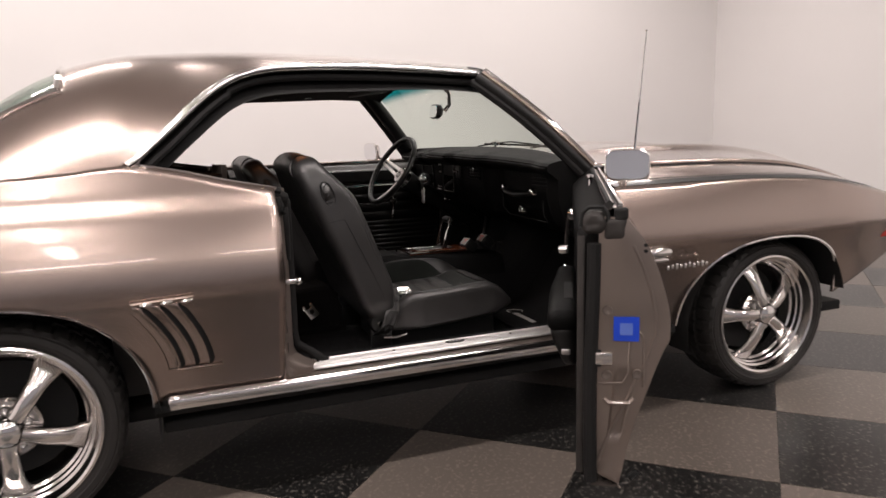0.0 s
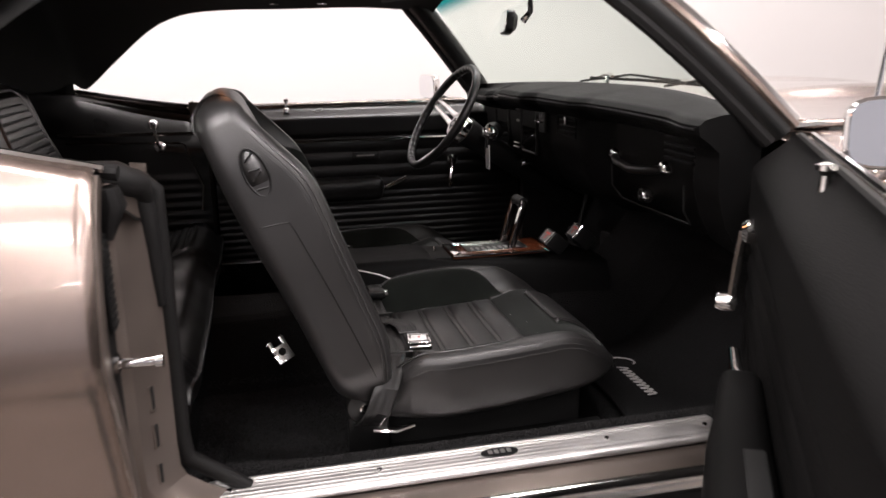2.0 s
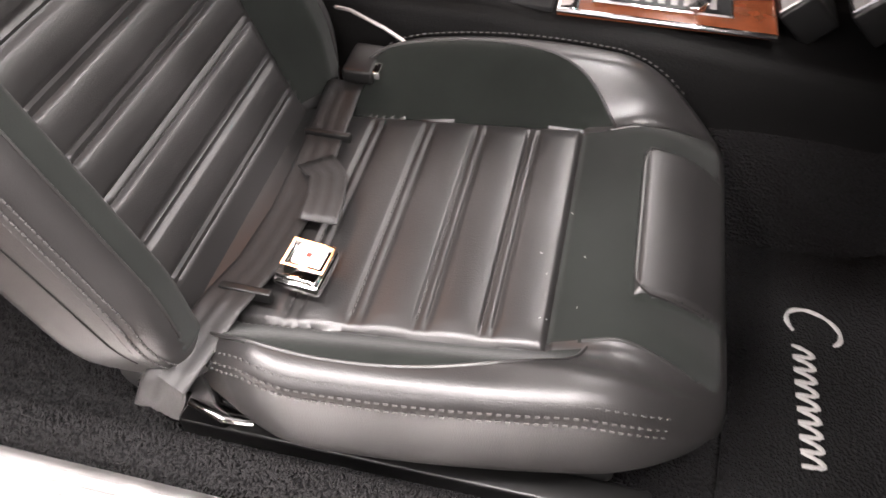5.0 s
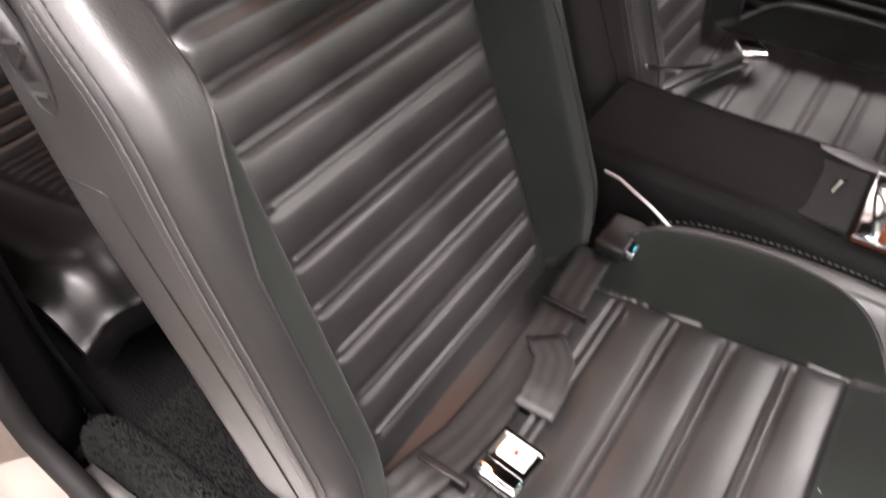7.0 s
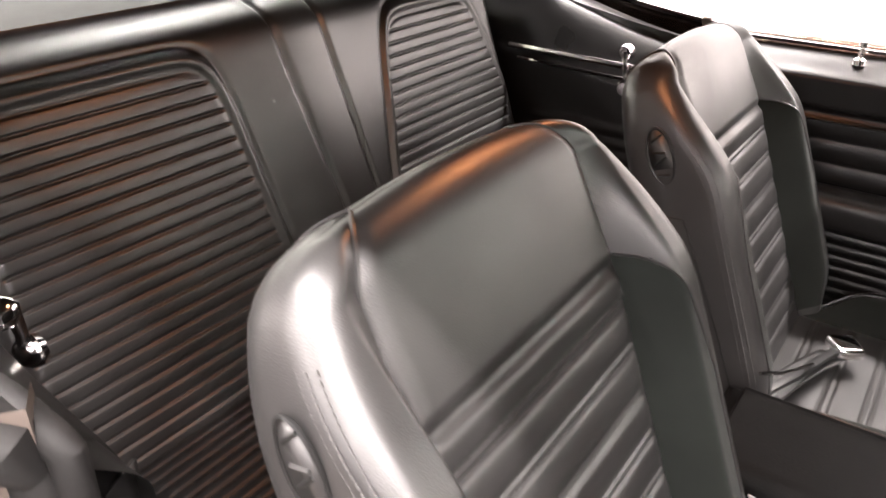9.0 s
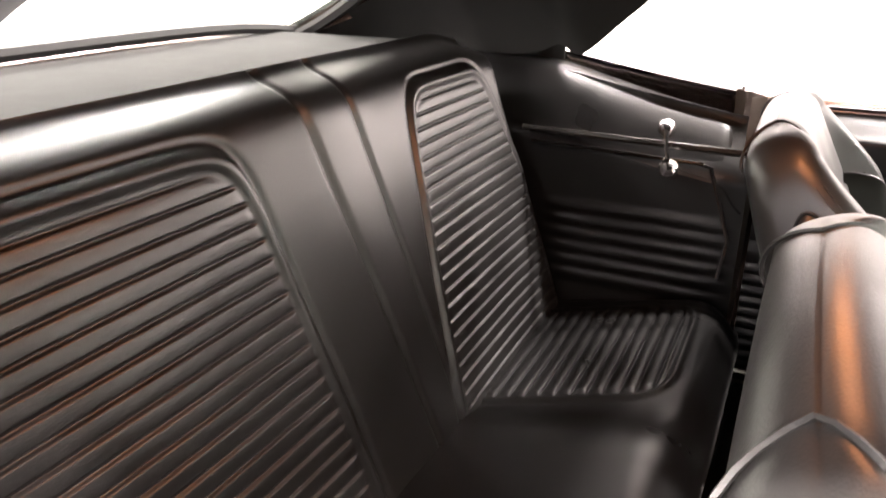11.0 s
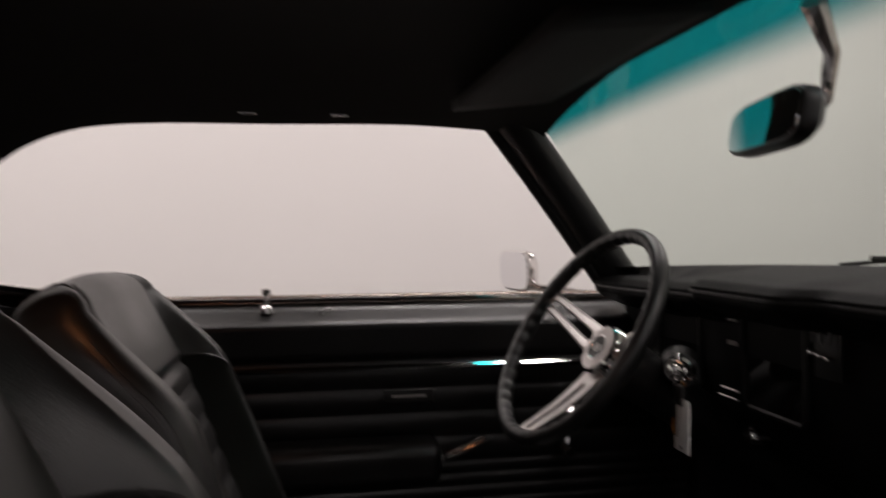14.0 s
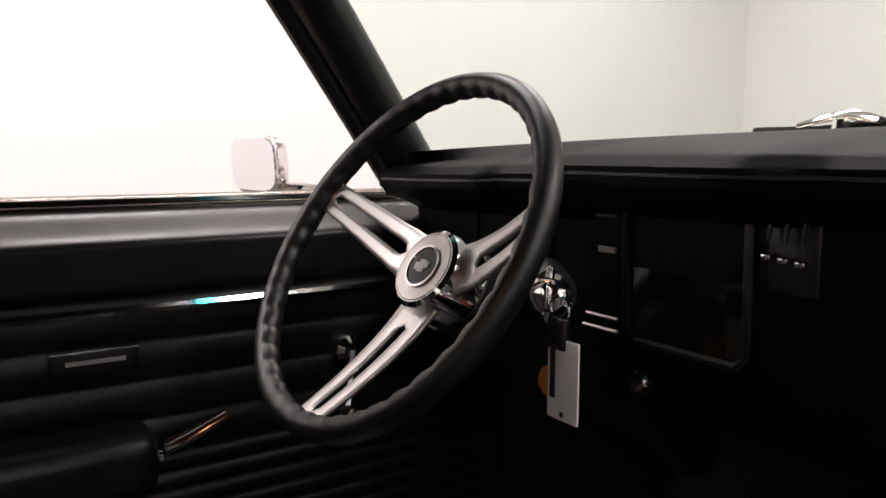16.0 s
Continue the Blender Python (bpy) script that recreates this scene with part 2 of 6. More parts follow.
def add_grid(bm, fn, nu, nv, wrap_u=False, wrap_v=False, slot=None):
    """A sheet of quads; fn takes u and v in 0..1."""
    rows = []
    for i in range(nu if wrap_u else nu + 1):
        rows.append([bm.verts.new(fn(i / nu, j / nv)) for j in range(nv if wrap_v else nv + 1)])
    for i in range(nu):
        a, b = rows[i], rows[(i + 1) % len(rows)]
        for j in range(nv):
            k = (j + 1) % len(a)
            f = bm.faces.new((a[j], b[j], b[k], a[k]))
            if slot:
                f.material_index = slot(f.calc_center_median())
    return rows


def grid(fn, nu, nv, wrap_u=False, wrap_v=False, slot=None):
    bm = bmesh.new()
    add_grid(bm, fn, nu, nv, wrap_u, wrap_v, slot)
    return bm


def add_box(bm, x0, x1, y0, y1, z0, z1, m=None, r=0.0):
    c = bmesh.ops.create_cube(bm, size=1)["verts"]
    for v in c:
        v.co = Vector(((x0 + x1) / 2 + v.co.x * (x1 - x0), (y0 + y1) / 2 + v.co.y * (y1 - y0), (z0 + z1) / 2 + v.co.z * (z1 - z0)))
    if r:
        es = list({e for v in c for e in v.link_edges})
        c = list({v for f in bmesh.ops.bevel(bm, geom=es, offset=r, segments=3, profile=0.5, affect="EDGES")["faces"] for v in f.verts}
                 | {v for v in c if v.is_valid})
    if m is not None:
        bmesh.ops.transform(bm, matrix=m, verts=c)
    return c


def box(x0, x1, y0, y1, z0, z1, m=None, r=0.0):
    bm = bmesh.new()
    add_box(bm, x0, x1, y0, y1, z0, z1, m, r)
    return bm


def add_tube(bm, pts, radius, n=8, closed=False, flat=1.0, up=None):
    """A tube along pts; radius may be a list; flat squashes it along its second axis."""
    pts = [Vector(p) for p in pts]
    rings = []
    k = len(pts)
    last = Vector(up) if up else None
    for i, p in enumerate(pts):
        if closed:
            d = pts[(i + 1) % k] - pts[i - 1]
        else:
            d = pts[min(i + 1, k - 1)] - pts[max(i - 1, 0)]
        d.normalize()
        if last is None:
            last = Vector((0, 0, 1)) if abs(d.z) < 0.9 else Vector((1, 0, 0))
        side = d.cross(last).normalized()
        nup = side.cross(d).normalized()
        last = nup
        r = radius[i] if isinstance(radius, (list, tuple)) else radius
        rings.append([bm.verts.new(p + side * math.cos(2 * math.pi * j / n) * r + nup * math.sin(2 * math.pi * j / n) * r * flat) for j in range(n)])
    for i in range(k if closed else k - 1):
        a, b = rings[i], rings[(i + 1) % k]
        for j in range(n):
            bm.faces.new((a[j], a[(j + 1) % n], b[(j + 1) % n], b[j]))
    if not closed:
        bm.faces.new(rings[0][::-1])
        bm.faces.new(rings[-1])


def tube(pts, radius, n=8, closed=False, flat=1.0, up=None):
    bm = bmesh.new()
    add_tube(bm, pts, radius, n, closed, flat, up)
    return bm


def add_lathe(bm, profile, n, m, cap=False):
    """profile: (radius, height) turned round z, then moved by m."""
    rows = [[bm.verts.new(m @ Vector((r * math.cos(2 * math.pi * j / n), r * math.sin(2 * math.pi * j / n), h))) for j in range(n)] for r, h in profile]
    for a, b in zip(rows, rows[1:]):
        for j in range(n):
            bm.faces.new((a[j], a[(j + 1) % n], b[(j + 1) % n], b[j]))
    if cap:
        bm.faces.new(rows[0][::-1])
        bm.faces.new(rows[-1])
    return rows


def lathe(profile, n, m, cap=True):
    bm = bmesh.new()
    add_lathe(bm, profile, n, m, cap)
    return bm


def curve_at(table, x):
    """Smooth reading of a short table of (x, value...)."""
    xs = [r[0] for r in table]
    if x <= xs[0]:
        return np.array(table[0][1:], float)
    if x >= xs[-1]:
        return np.array(table[-1][1:], float)
    i = max(k for k in range(len(xs)) if xs[k] <= x)
    i = min(i, len(xs) - 2)
    p = [np.array(table[min(max(k, 0), len(xs) - 1)][1:], float) for k in (i - 1, i, i + 1, i + 2)]
    xk = [xs[min(max(k, 0), len(xs) - 1)] for k in (i - 1, i, i + 1, i + 2)]
    t = (x - xs[i]) / (xs[i + 1] - xs[i])
    h = xs[i + 1] - xs[i]
    m1 = (p[2] - p[0]) / max(xk[2] - xk[0], 1e-6) * h
    m2 = (p[3] - p[1]) / max(xk[3] - xk[1], 1e-6) * h
    return (2 * t**3 - 3 * t**2 + 1) * p[1] + (t**3 - 2 * t**2 + t) * m1 + (-2 * t**3 + 3 * t**2) * p[2] + (t**3 - t**2) * m2


def one(table, x):
    return float(curve_at(table, x)[0])


def smooth(a, b, x):
    t = min(1, max(0, (x - a) / (b - a)))
    return t * t * (3 - 2 * t)


def disc_frame(place, normal):
    return Matrix.Translation(place) @ Vector(normal).to_track_quat("Z", "Y").to_matrix().to_4x4()


# ---- room ----
ROOM = dict(x0=-3.6, x1=6.2, y0=-8.6, y1=3.4, z1=3.45)
R = ROOM
wall_defs = [("wall_north", R["x0"] - .2, R["x1"] + .2, R["y1"], R["y1"] + .2), ("wall_south", R["x0"] - .2, R["x1"] + .2, R["y0"] - .2, R["y0"]),
             ("wall_east", R["x1"], R["x1"] + .2, R["y0"], R["y1"]), ("wall_west", R["x0"] - .2, R["x0"], R["y0"], R["y1"])]
for wname, a, b, c, d in wall_defs:
    tagged(part(wname, box(a, b, c, d, 0, R["z1"]), WALL_GREY if wname == "wall_south" else WALL), "cool grey painted showroom wall" if wname == "wall_south" else "smooth off-white painted showroom wall", "wall", kind="structure")
tagged(part("ceiling", box(R["x0"] - .2, R["x1"] + .2, R["y0"] - .2, R["y1"] + .2, R["z1"], R["z1"] + .15), CEIL), "pale painted showroom ceiling", "ceiling", kind="structure")
floor = tagged(part("floor", box(R["x0"] - .2, R["x1"] + .2, R["y0"] - .2, R["y1"] + .2, -.12, -.004), GROUT), "glossy checkerboard floor of taupe and black tiles", "floor", kind="structure")

column = tagged(part("column", box(-2.32, -2.18, R["y0"] + 0.25, R["y0"] + 0.40, 0, R["z1"], r=0.01), PLASTIC), "dark steel column before the showroom wall", "column", kind="structure")
door_1 = tagged(part("door_1", box(-3.30, -2.72, R["y0"] + 0.004, R["y0"] + 0.05, 0, 2.08, r=0.004), WALL), "white door in the grey showroom wall", "door", kind="structure")
for a, b, c, d in ((-3.38, -3.30, 0, 2.16), (-2.72, -2.64, 0, 2.16), (-3.30, -2.72, 2.08, 2.16)):
    part("door_frame", box(a, b, R["y0"] + 0.002, R["y0"] + 0.07, c, d, r=0.004), DARK, door_1)

# ---- car body ----
car = thing("car", 1.37, 0, 0, "taupe metallic classic coupe with its passenger door open", "car")

# half width of the side, by height
SIDE = [(0.28, 0.822), (0.345, 0.840), (0.45, 0.862), (0.56, 0.897), (0.640, 0.926), (0.655, 0.9345), (0.662, 0.9375), (0.670, 0.9380), (0.72, 0.936), (0.80, 0.915), (0.87, 0.884), (0.93, 0.838), (1.02, 0.800)]
SHOULDER = [(-1.35, 0.93), (-0.6, 0.955), (0.0, 0.985), (0.2, 0.995), (0.39, 1.012), (0.52, 0.990), (0.64, 0.960), (0.79, 0.928)]
SHOULDER_IN = [(-1.35, 0.93), (-0.6, 0.955), (0.0, 0.978), (0.2, 0.980), (0.39, 0.970), (0.52, 0.947), (0.64, 0.925), (0.79, 0.902)]
R_AXLE, F_AXLE, HUB_Z, TYRE_R = 0.02, 2.72, 0.310, 0.310


def shoulder(x, s):
    return one(SHOULDER if s < 0 else SHOULDER_IN, x)


def body_w(x, z):
    w = one(SIDE, z)
    w -= 0.14 * smooth(2.85, 3.7, x) ** 1.5
    w -= 0.16 * smooth(-0.5, -1.6, x) ** 1.4
    return w


def side_sheet(xs, low, high, s, nv=26):
    def fn(u, v):
        x = xs[round(u * (len(xs) - 1))]
        z0, z1 = low(x), high(x)
        z = z0 + (z1 - z0) * v
        return Vector((x, s * body_w(x, z), z))
    return grid(fn, len(xs) - 1, nv)


def rear_low(x):
    d = (x - 0.03) / 0.372
    if abs(d) < 1:
        return 0.315 + 0.362 * (1 - abs(d) ** 2.15) ** (1 / 2.15)
    return 0.315


def front_low(x):
    d = (x - 2.645) / 0.40
    if abs(d) < 1:
        base = 0.315 if d < 0 else 0.372
        return base + (0.650 - base) * (1 - abs(d) ** 2.3) ** (1 / 2.3)
    return 0.315 if x < 2.6 else 0.372 + (x - 3.045) * 0.34


def columns(a, b, c, r, n):
    arch = [c - r] + [c - r * math.cos(t) for t in np.linspace(0.14, math.pi - 0.14, n)] + [c + r]
    return list(np.linspace(a, c - r - 0.012, 16)) + arch + list(np.linspace(c + r + 0.012, b, 16))


FENDER_TOP = [(1.90, 0.872), (2.3, 0.872), (2.6, 0.868), (2.9, 0.848), (3.15, 0.805), (3.35, 0.755), (3.5, 0.71), (3.64, 0.66)]
for s, side in ((-1, "right"), (1, "left")):
    part("quarter_panel", side_sheet(columns(-1.55, 0.775, 0.03, 0.372, 44), rear_low, lambda x: shoulder(x, s), s), PAINT, car, solid=0.012, offset=1)
    part("front_fender", side_sheet(columns(1.93, 3.64, 2.645, 0.40, 44), front_low, lambda x: one(FENDER_TOP, x), s), PAINT, car, solid=0.012)
    # rounded fender top towards the hood

    def ftop(u, v, s=s):
        x = 1.93 + u * 1.71
        z0 = one(FENDER_TOP, x)
        y0 = body_w(x, z0)
        y1 = 0.665 - 0.10 * smooth(2.9, 3.6, x)
        y = y0 + (y1 - y0) * v
        return Vector((x, s * y, z0 + 0.036 * math.sin(math.pi / 2 * v) + 0.012 * v))
    part("fender_top", grid(ftop, 40, 10), PAINT, car)

    def pin(dv, wide, z_up=0.0035):
        def fn(u, v, s=s):
            p = ftop(u * 0.985, dv + v * wide, s)
            return p + Vector((0, s * 0.004 * (1 - dv), z_up))
        return grid(fn, 40, 2)
    part("pinstripe", pin(0.01, 0.17), STRIPE, car, "thin black pinstripe along the fender")
    part("pinstripe", pin(0.205, 0.035), STRIPE, car, "thin black pinstripe along the fender")
    # chrome lips round the wheel openings
    arch = [(0.03 + 0.372 * math.cos(a), rear_low(0.03 + 0.3719 * math.cos(a))) for a in np.linspace(0.02, math.pi - 0.02, 48)]
    part("wheel_lip", tube([(0.402, s * (body_w(0.402, .33) + .004), .33)] + [(x, s * (body_w(x, z) + 0.004), z) for x, z in arch], 0.0065, 6), CHROME, car, "bright chrome wheel lip")
    arch = [(2.645 + 0.40 * math.cos(a), front_low(2.645 + 0.3999 * math.cos(a))) for a in np.linspace(0.02, math.pi - 0.02, 48)]
    part("wheel_lip", tube([(x, s * (body_w(x, z) + 0.004), z) for x, z in arch], 0.0065, 6), CHROME, car, "bright chrome wheel lip")
    # wheel houses

    def house(cx, rr, s=s, start=-0.06):
        def fn(u, v):
            a = math.pi * (start + (1.06 - start) * u)
            return Vector((cx + rr * math.cos(a), s * (0.90 - 0.42 * v), HUB_Z + rr * math.sin(a)))
        return grid(fn, 28, 4)
    part("wheel_house", house(0.03, 0.385), DARK, car)
    part("wheel_house", house(2.655, 0.40, start=0.07), DARK, car)
    # rocker: painted side and chrome moulding
    def rock(u, v, s=s):
        x = 0.40 + u * 1.82
        prof = [(0.858, 0.345), (0.870, 0.335), (0.870, 0.318), (0.854, 0.300), (0.78, 0.275)]
        i = v * (len(prof) - 1)
        k = min(int(i), len(prof) - 2)
        y = prof[k][0] + (prof[k + 1][0] - prof[k][0]) * (i - k)
        z = prof[k][1] + (prof[k + 1][1] - prof[k][1]) * (i - k)
        return Vector((x, s * y, z))
    part("rocker_panel", grid(rock, 12, 4), DARK, car)

    def mould(u, v, s=s):
        x = 0.415 + u * 1.80
        a = math.pi * (v * 1.0 - 0.5)
        k = min(1, u * 60, (1 - u) * 60)
        return Vector((x, s * (0.864 + 0.012 * math.cos(a) * k), 0.340 - 0.008 * u + 0.021 * math.sin(a) * (0.35 + 0.65 * k)))
    part("rocker_moulding", grid(mould, 60, 10), ALLOY, car, "bright chrome rocker moulding", solid=0.003)

# louvres ahead of the rear wheels
for s in (-1, 1):
    for k in range(3):
        def slot_x(z, k=k):
            t = min(1.0, max(0.0, (0.640 - z) / 0.200))
            return 0.388 + 0.0475 * k + (0.091 - 0.008 * k) * (1 - (1 - t) ** 1.75)

        def louv(u, v, k=k, s=s):
            z = 0.650 - 0.207 * u
            x = slot_x(z) - 0.034 * (1 - v)
            ends = min(1, 9 * u + 0.15, 9 * (1 - u) + 0.1)
            return Vector((x, s * (body_w(x, z) + 0.012 + 0.015 * v**1.7 * ends), z))
        part("louvre", grid(louv, 24, 8), PAINT, car, "raised curved louvre blade", solid=0.002)

        # The step behind the blade is coloured black to stand for its shade.
        def gap(u, v, k=k, s=s):
            z = 0.648 - 0.203 * u
            x = slot_x(z) - 0.001 + 0.0165 * v * min(1, 12 * u + .3, 14 * (1 - u) + .2)
            ends = min(1, 9 * u + 0.15, 9 * (1 - u) + 0.1)
            return Vector((x, s * (body_w(x, z) + 0.0142 + 0.0115 * (1 - v) ** 2.5 * ends), z))
        part("louvre_slot", grid(gap, 24, 6), DARK, car, "step behind the louvre, coloured dark for its shade")
        cx = 0.400 + 0.052 * k
        part("louvre_tip", tube([(x, s * (body_w(x, .655) + .026), 0.656 + (x - cx) * 0.12) for x in (cx - .014, cx, cx + .016)], [0.003, 0.0065, 0.002], 6), CHROME, car)
    part("louvre_trim", tube([(x, s * (body_w(x, .66) + .020), 0.659 + 0.006 * (x - .37) / .15) for x in np.linspace(0.362, 0.522, 10)], 0.0065, 6, flat=0.7), PAINT, car, "slim trim above the louvres")
    part("louvre_trim", tube([(x, s * (body_w(x, .44) + .018), 0.441) for x in np.linspace(0.472, 0.592, 8)], 0.004, 6, flat=0.6), PAINT, car)

# hood and cowl
HOOD_C = [(1.95, 0.945), (2.2, 0.950), (2.6, 0.955), (3.0, 0.935), (3.3, 0.880), (3.64, 0.75)]


def hood_fn(u, v):
    x = 2.03 + u * 1.61
    half = 0.657 - 0.10 * smooth(2.9, 3.6, x)
    y = (2 * v - 1) * half
    ze = one(FENDER_TOP, x) + 0.046
    zc = one(HOOD_C, x)
    t = abs(y) / half
    z = ze + (zc - ze) * (1 - smooth(0.25, 1.0, t)) + 0.018 * math.exp(-((abs(y) - 0.30) / 0.05) ** 2) * smooth(2.05, 2.4, x)
    return Vector((x - 0.05 * (1 - t * t) * (1 - u), y, z))


part("hood", grid(hood_fn, 40, 40), PAINT, car, "long taupe hood with raised centre", solid=0.02, offset=1)


def cowl_fn(u, v):
    y = (2 * v - 1) * 0.70
    t = abs(y) / 0.70
    x0 = 1.86 + 0.16 * (1 - t * t)
    return Vector((x0 + u * (2.06 - x0), y, 0.925 + 0.012 * u + 0.035 * (1 - t * t) * (1 - u)))


for s in (-1, 1):
    part("hood_gap", tube([hood_fn(u, 0 if s < 0 else 1) + Vector((0, s * 0.004, 0.002)) for u in np.linspace(0.03, 0.97, 24)], 0.0045, 6), DARK, car, "dark gap beside the hood")
part("cowl_panel", grid(cowl_fn, 6, 24), PLASTIC, car, "black cowl panel below the windshield")
part("nose_panel", grid(lambda u, v: Vector((3.63 + 0.02 * math.sin(math.pi * v), (2 * u - 1) * 0.76, 0.50 + v * 0.20)), 16, 6), PAINT, car, solid=0.02)
for s in (-1, 1):
    part("side_marker", box(3.27, 3.35, s * body_w(3.3, .60) - .006, s * body_w(3.3, .60) + .006, 0.585, 0.615, r=0.003), RED, car, "small red side marker lamp")

# ---- roof ----
# edge of the roof: height and half width along the car
EDGE = [(-0.60, 0.955, 0.838), (0.0, 0.985, 0.826), (0.2, 0.995, 0.818), (0.33, 1.000, 0.810), (0.39, 1.016, 0.800), (0.45, 1.062, 0.770), (0.51, 1.112, 0.738),
        (0.60, 1.190, 0.686), (0.68, 1.243, 0.652), (0.77, 1.276, 0.632), (0.89, 1.290, 0.622), (1.13, 1.291, 0.618), (1.32, 1.284, 0.616), (1.55, 1.270, 0.612)]
CENTRE = [(-0.30, 0.990), (-0.10, 1.115), (0.05, 1.222), (0.18, 1.294), (0.37, 1.350), (0.55, 1.372), (0.80, 1.378), (1.12, 1.368), (1.45, 1.345), (1.62, 1.322)]


def roof_pt(x, v, s, drop=0.0, narrow=0.0):
    ze, ye = curve_at(EDGE, x)
    zc = one(CENTRE, x)
    ye -= narrow
    p = 2.7 + 1.6 * smooth(0.60, 0.30, x)
    return Vector((x, s * ye * v, ze + (zc - ze) * (1 - v**p) - drop))


ROOF_XS = list(np.linspace(-0.56, 0.20, 30)) + list(np.linspace(0.22, 0.36, 7)) + list(np.linspace(0.39, 0.80, 18)) + list(np.linspace(0.84, 1.55, 20))


def glass_edge(x):
    """Share of the half width that the rear window takes."""
    u = max(0.0, (0.22 - x) / 0.78)
    vb = 0.735 + 0.11 * min(1, u / 0.58)
    return vb if u < 0.58 else vb + (1 - vb) * smooth(0.58, 1.0, u) * 0.98


def header_shift(x, v):
    """The windshield header bows forward at the middle."""
    return 0.075 * (1 - v * v) * smooth(1.25, 1.55, x)


for s in (-1, 1):
    def roof_fn(u, v, s=s):
        x = ROOF_XS[round(u * (len(ROOF_XS) - 1))]
        vb = glass_edge(x)
        j = round(v * 26)
        k = vb * j / 12 if j <= 12 else vb + (1 - vb) * (1 - (1 - (j - 12) / 14) ** 1.25)
        p = roof_pt(x, k, s)
        p.x += header_shift(x, k)
        return p
    bm = bmesh.new()
    cols = add_grid(bm, roof_fn, len(ROOF_XS) - 1, 26)
    n0 = ROOF_XS.index(0.22)
    inner = {v for col in cols[:n0] for v in col[:12]}
    bmesh.ops.delete(bm, geom=[f for f in bm.faces if any(v in inner for v in f.verts)], context="FACES")
    part("roof_panel", bm, PAINT, car, solid=0.010, offset=-1 if s < 0 else 1, sharp=60)
    # bright drip rail down to the belt
    rail = [(x, s * (curve_at(EDGE, x)[1] + 0.013), curve_at(EDGE, x)[0] + 0.002) for x in list(np.linspace(0.385 if s < 0 else 0.47, 0.8, 20)) + list(np.linspace(0.84, 1.55, 14))]
    part("drip_rail", tube(rail, 0.0125, 12), CHROME, car, "bright chrome drip rail")
    seal = [(x + 0.018 * (1 if z < 1.25 else 0), s * (abs(y) - 0.029), z - 0.030) for x, y, z in rail]
    part("roof_seal", tube(seal, 0.013, 8), RUBBER, car, "black rubber weatherstrip")
    # belt moulding of the quarter window
    belt = [(x, s * (body_w(x, shoulder(x, s)) - 0.012), shoulder(x, s) + 0.003) for x in np.linspace(0.39, 0.785, 14)]
    part("belt_moulding", tube(belt, 0.006, 6), CHROME, car, "slim chrome belt moulding")
    # windshield pillars
    top, bot = Vector((1.535 if s < 0 else 1.496, s * 0.618, 1.262)), Vector((1.912 if s < 0 else 1.786, s * 0.735, 0.930))
    outp = [top.lerp(bot, t) + Vector((0, s * 0.012 * math.sin(math.pi * t), 0.012 * math.sin(math.pi * t))) for t in np.linspace(0, 1, 12)]
    part("a_pillar", tube(outp, 0.034 if s < 0 else 0.041, 12, flat=0.8), PLASTIC, car, "black padded windshield pillar")
    part("a_pillar_trim", tube([p + Vector((0.014, s * 0.022, 0.012)) for p in outp], 0.014, 8, flat=0.8), PAINT, car)
    part("a_pillar_chrome", tube([p + Vector((0.022, s * 0.014, 0.022)) for p in outp], 0.010, 8), CHROME, car, "chrome windshield moulding")
    part("a_pillar_seal", tube([p + Vector((-0.024 if s < 0 else -0.030, s * 0.008, -0.016)) for p in outp], 0.015, 8), RUBBER, car)

# headliner: inner sheet below the roof


LINER_EDGE = [(0.44, 0.960, 0.735), (0.49, 0.995, 0.715), (0.57, 1.065, 0.690), (0.69, 1.160, 0.655), (0.78, 1.198, 0.640), (0.89, 1.212, 0.634), (1.10, 1.216, 0.632), (1.33, 1.220, 0.630), (1.48, 1.213, 0.628), (1.60, 1.20, 0.62)]


def head_fn(u, v):
    x = -0.16 + u * 1.74
    t = 2 * v - 1
    s, k = (1 if t >= 0 else -1), abs(t)
    p = roof_pt(x, max(k, 0.0), s, 0.030, 0.05)
    if x > 0.40:
        ze, ye = curve_at(LINER_EDGE, max(x, 0.44))
        zc = one(CENTRE, x) - 0.040
        q = Vector((x, s * ye * k, ze + (zc - ze) * (1 - k**3.2)))
        p = p.lerp(q, smooth(0.40, 0.47, x))
    p.x += header_shift(x, k) * 0.6
    return p


bm = bmesh.new()
add_grid(bm, head_fn, 100, 60)
doomed = [f for f in bm.faces if f.calc_center_median().x < 0.19 and abs(f.calc_center_median().y) < 0.605 + (0.19 - f.calc_center_median().x) * 0.24]
bmesh.ops.delete(bm, geom=doomed, context="FACES")
part("rear_header", grid(lambda u, v: roof_pt(0.20 - 0.015 * v, 0.765 * abs(2 * u - 1), 1 if u >= 0.5 else -1, 0.030 + 0.024 * v, 0.05), 24, 3), HEADLINER, car, "black rear window header")
part("headliner", bm, HEADLINER, car, "black cloth headliner")

# glass


def ws_fn(u, v, a=0.0, b=1.0):
    t = 2 * v - 1
    k = a + (b - a) * u
    top = Vector((1.56 + 0.075 * (1 - t * t), t * 0.632, 1.262 + 0.040 * (1 - t * t)))
    bot = Vector((1.845 - 0.055 * t + 0.175 * (1 - t * t), t * 0.745, 0.935 + 0.045 * (1 - t * t)))
    p = top.lerp(bot, k)
    return p + Vector((0.012, 0.030 * t, 0.016)) * math.sin(math.pi * k)


g = part("windshield", grid(lambda u, v: ws_fn(u, v, 0.32, 1.0), 14, 24), GLASS, car, "clear laminated windshield")
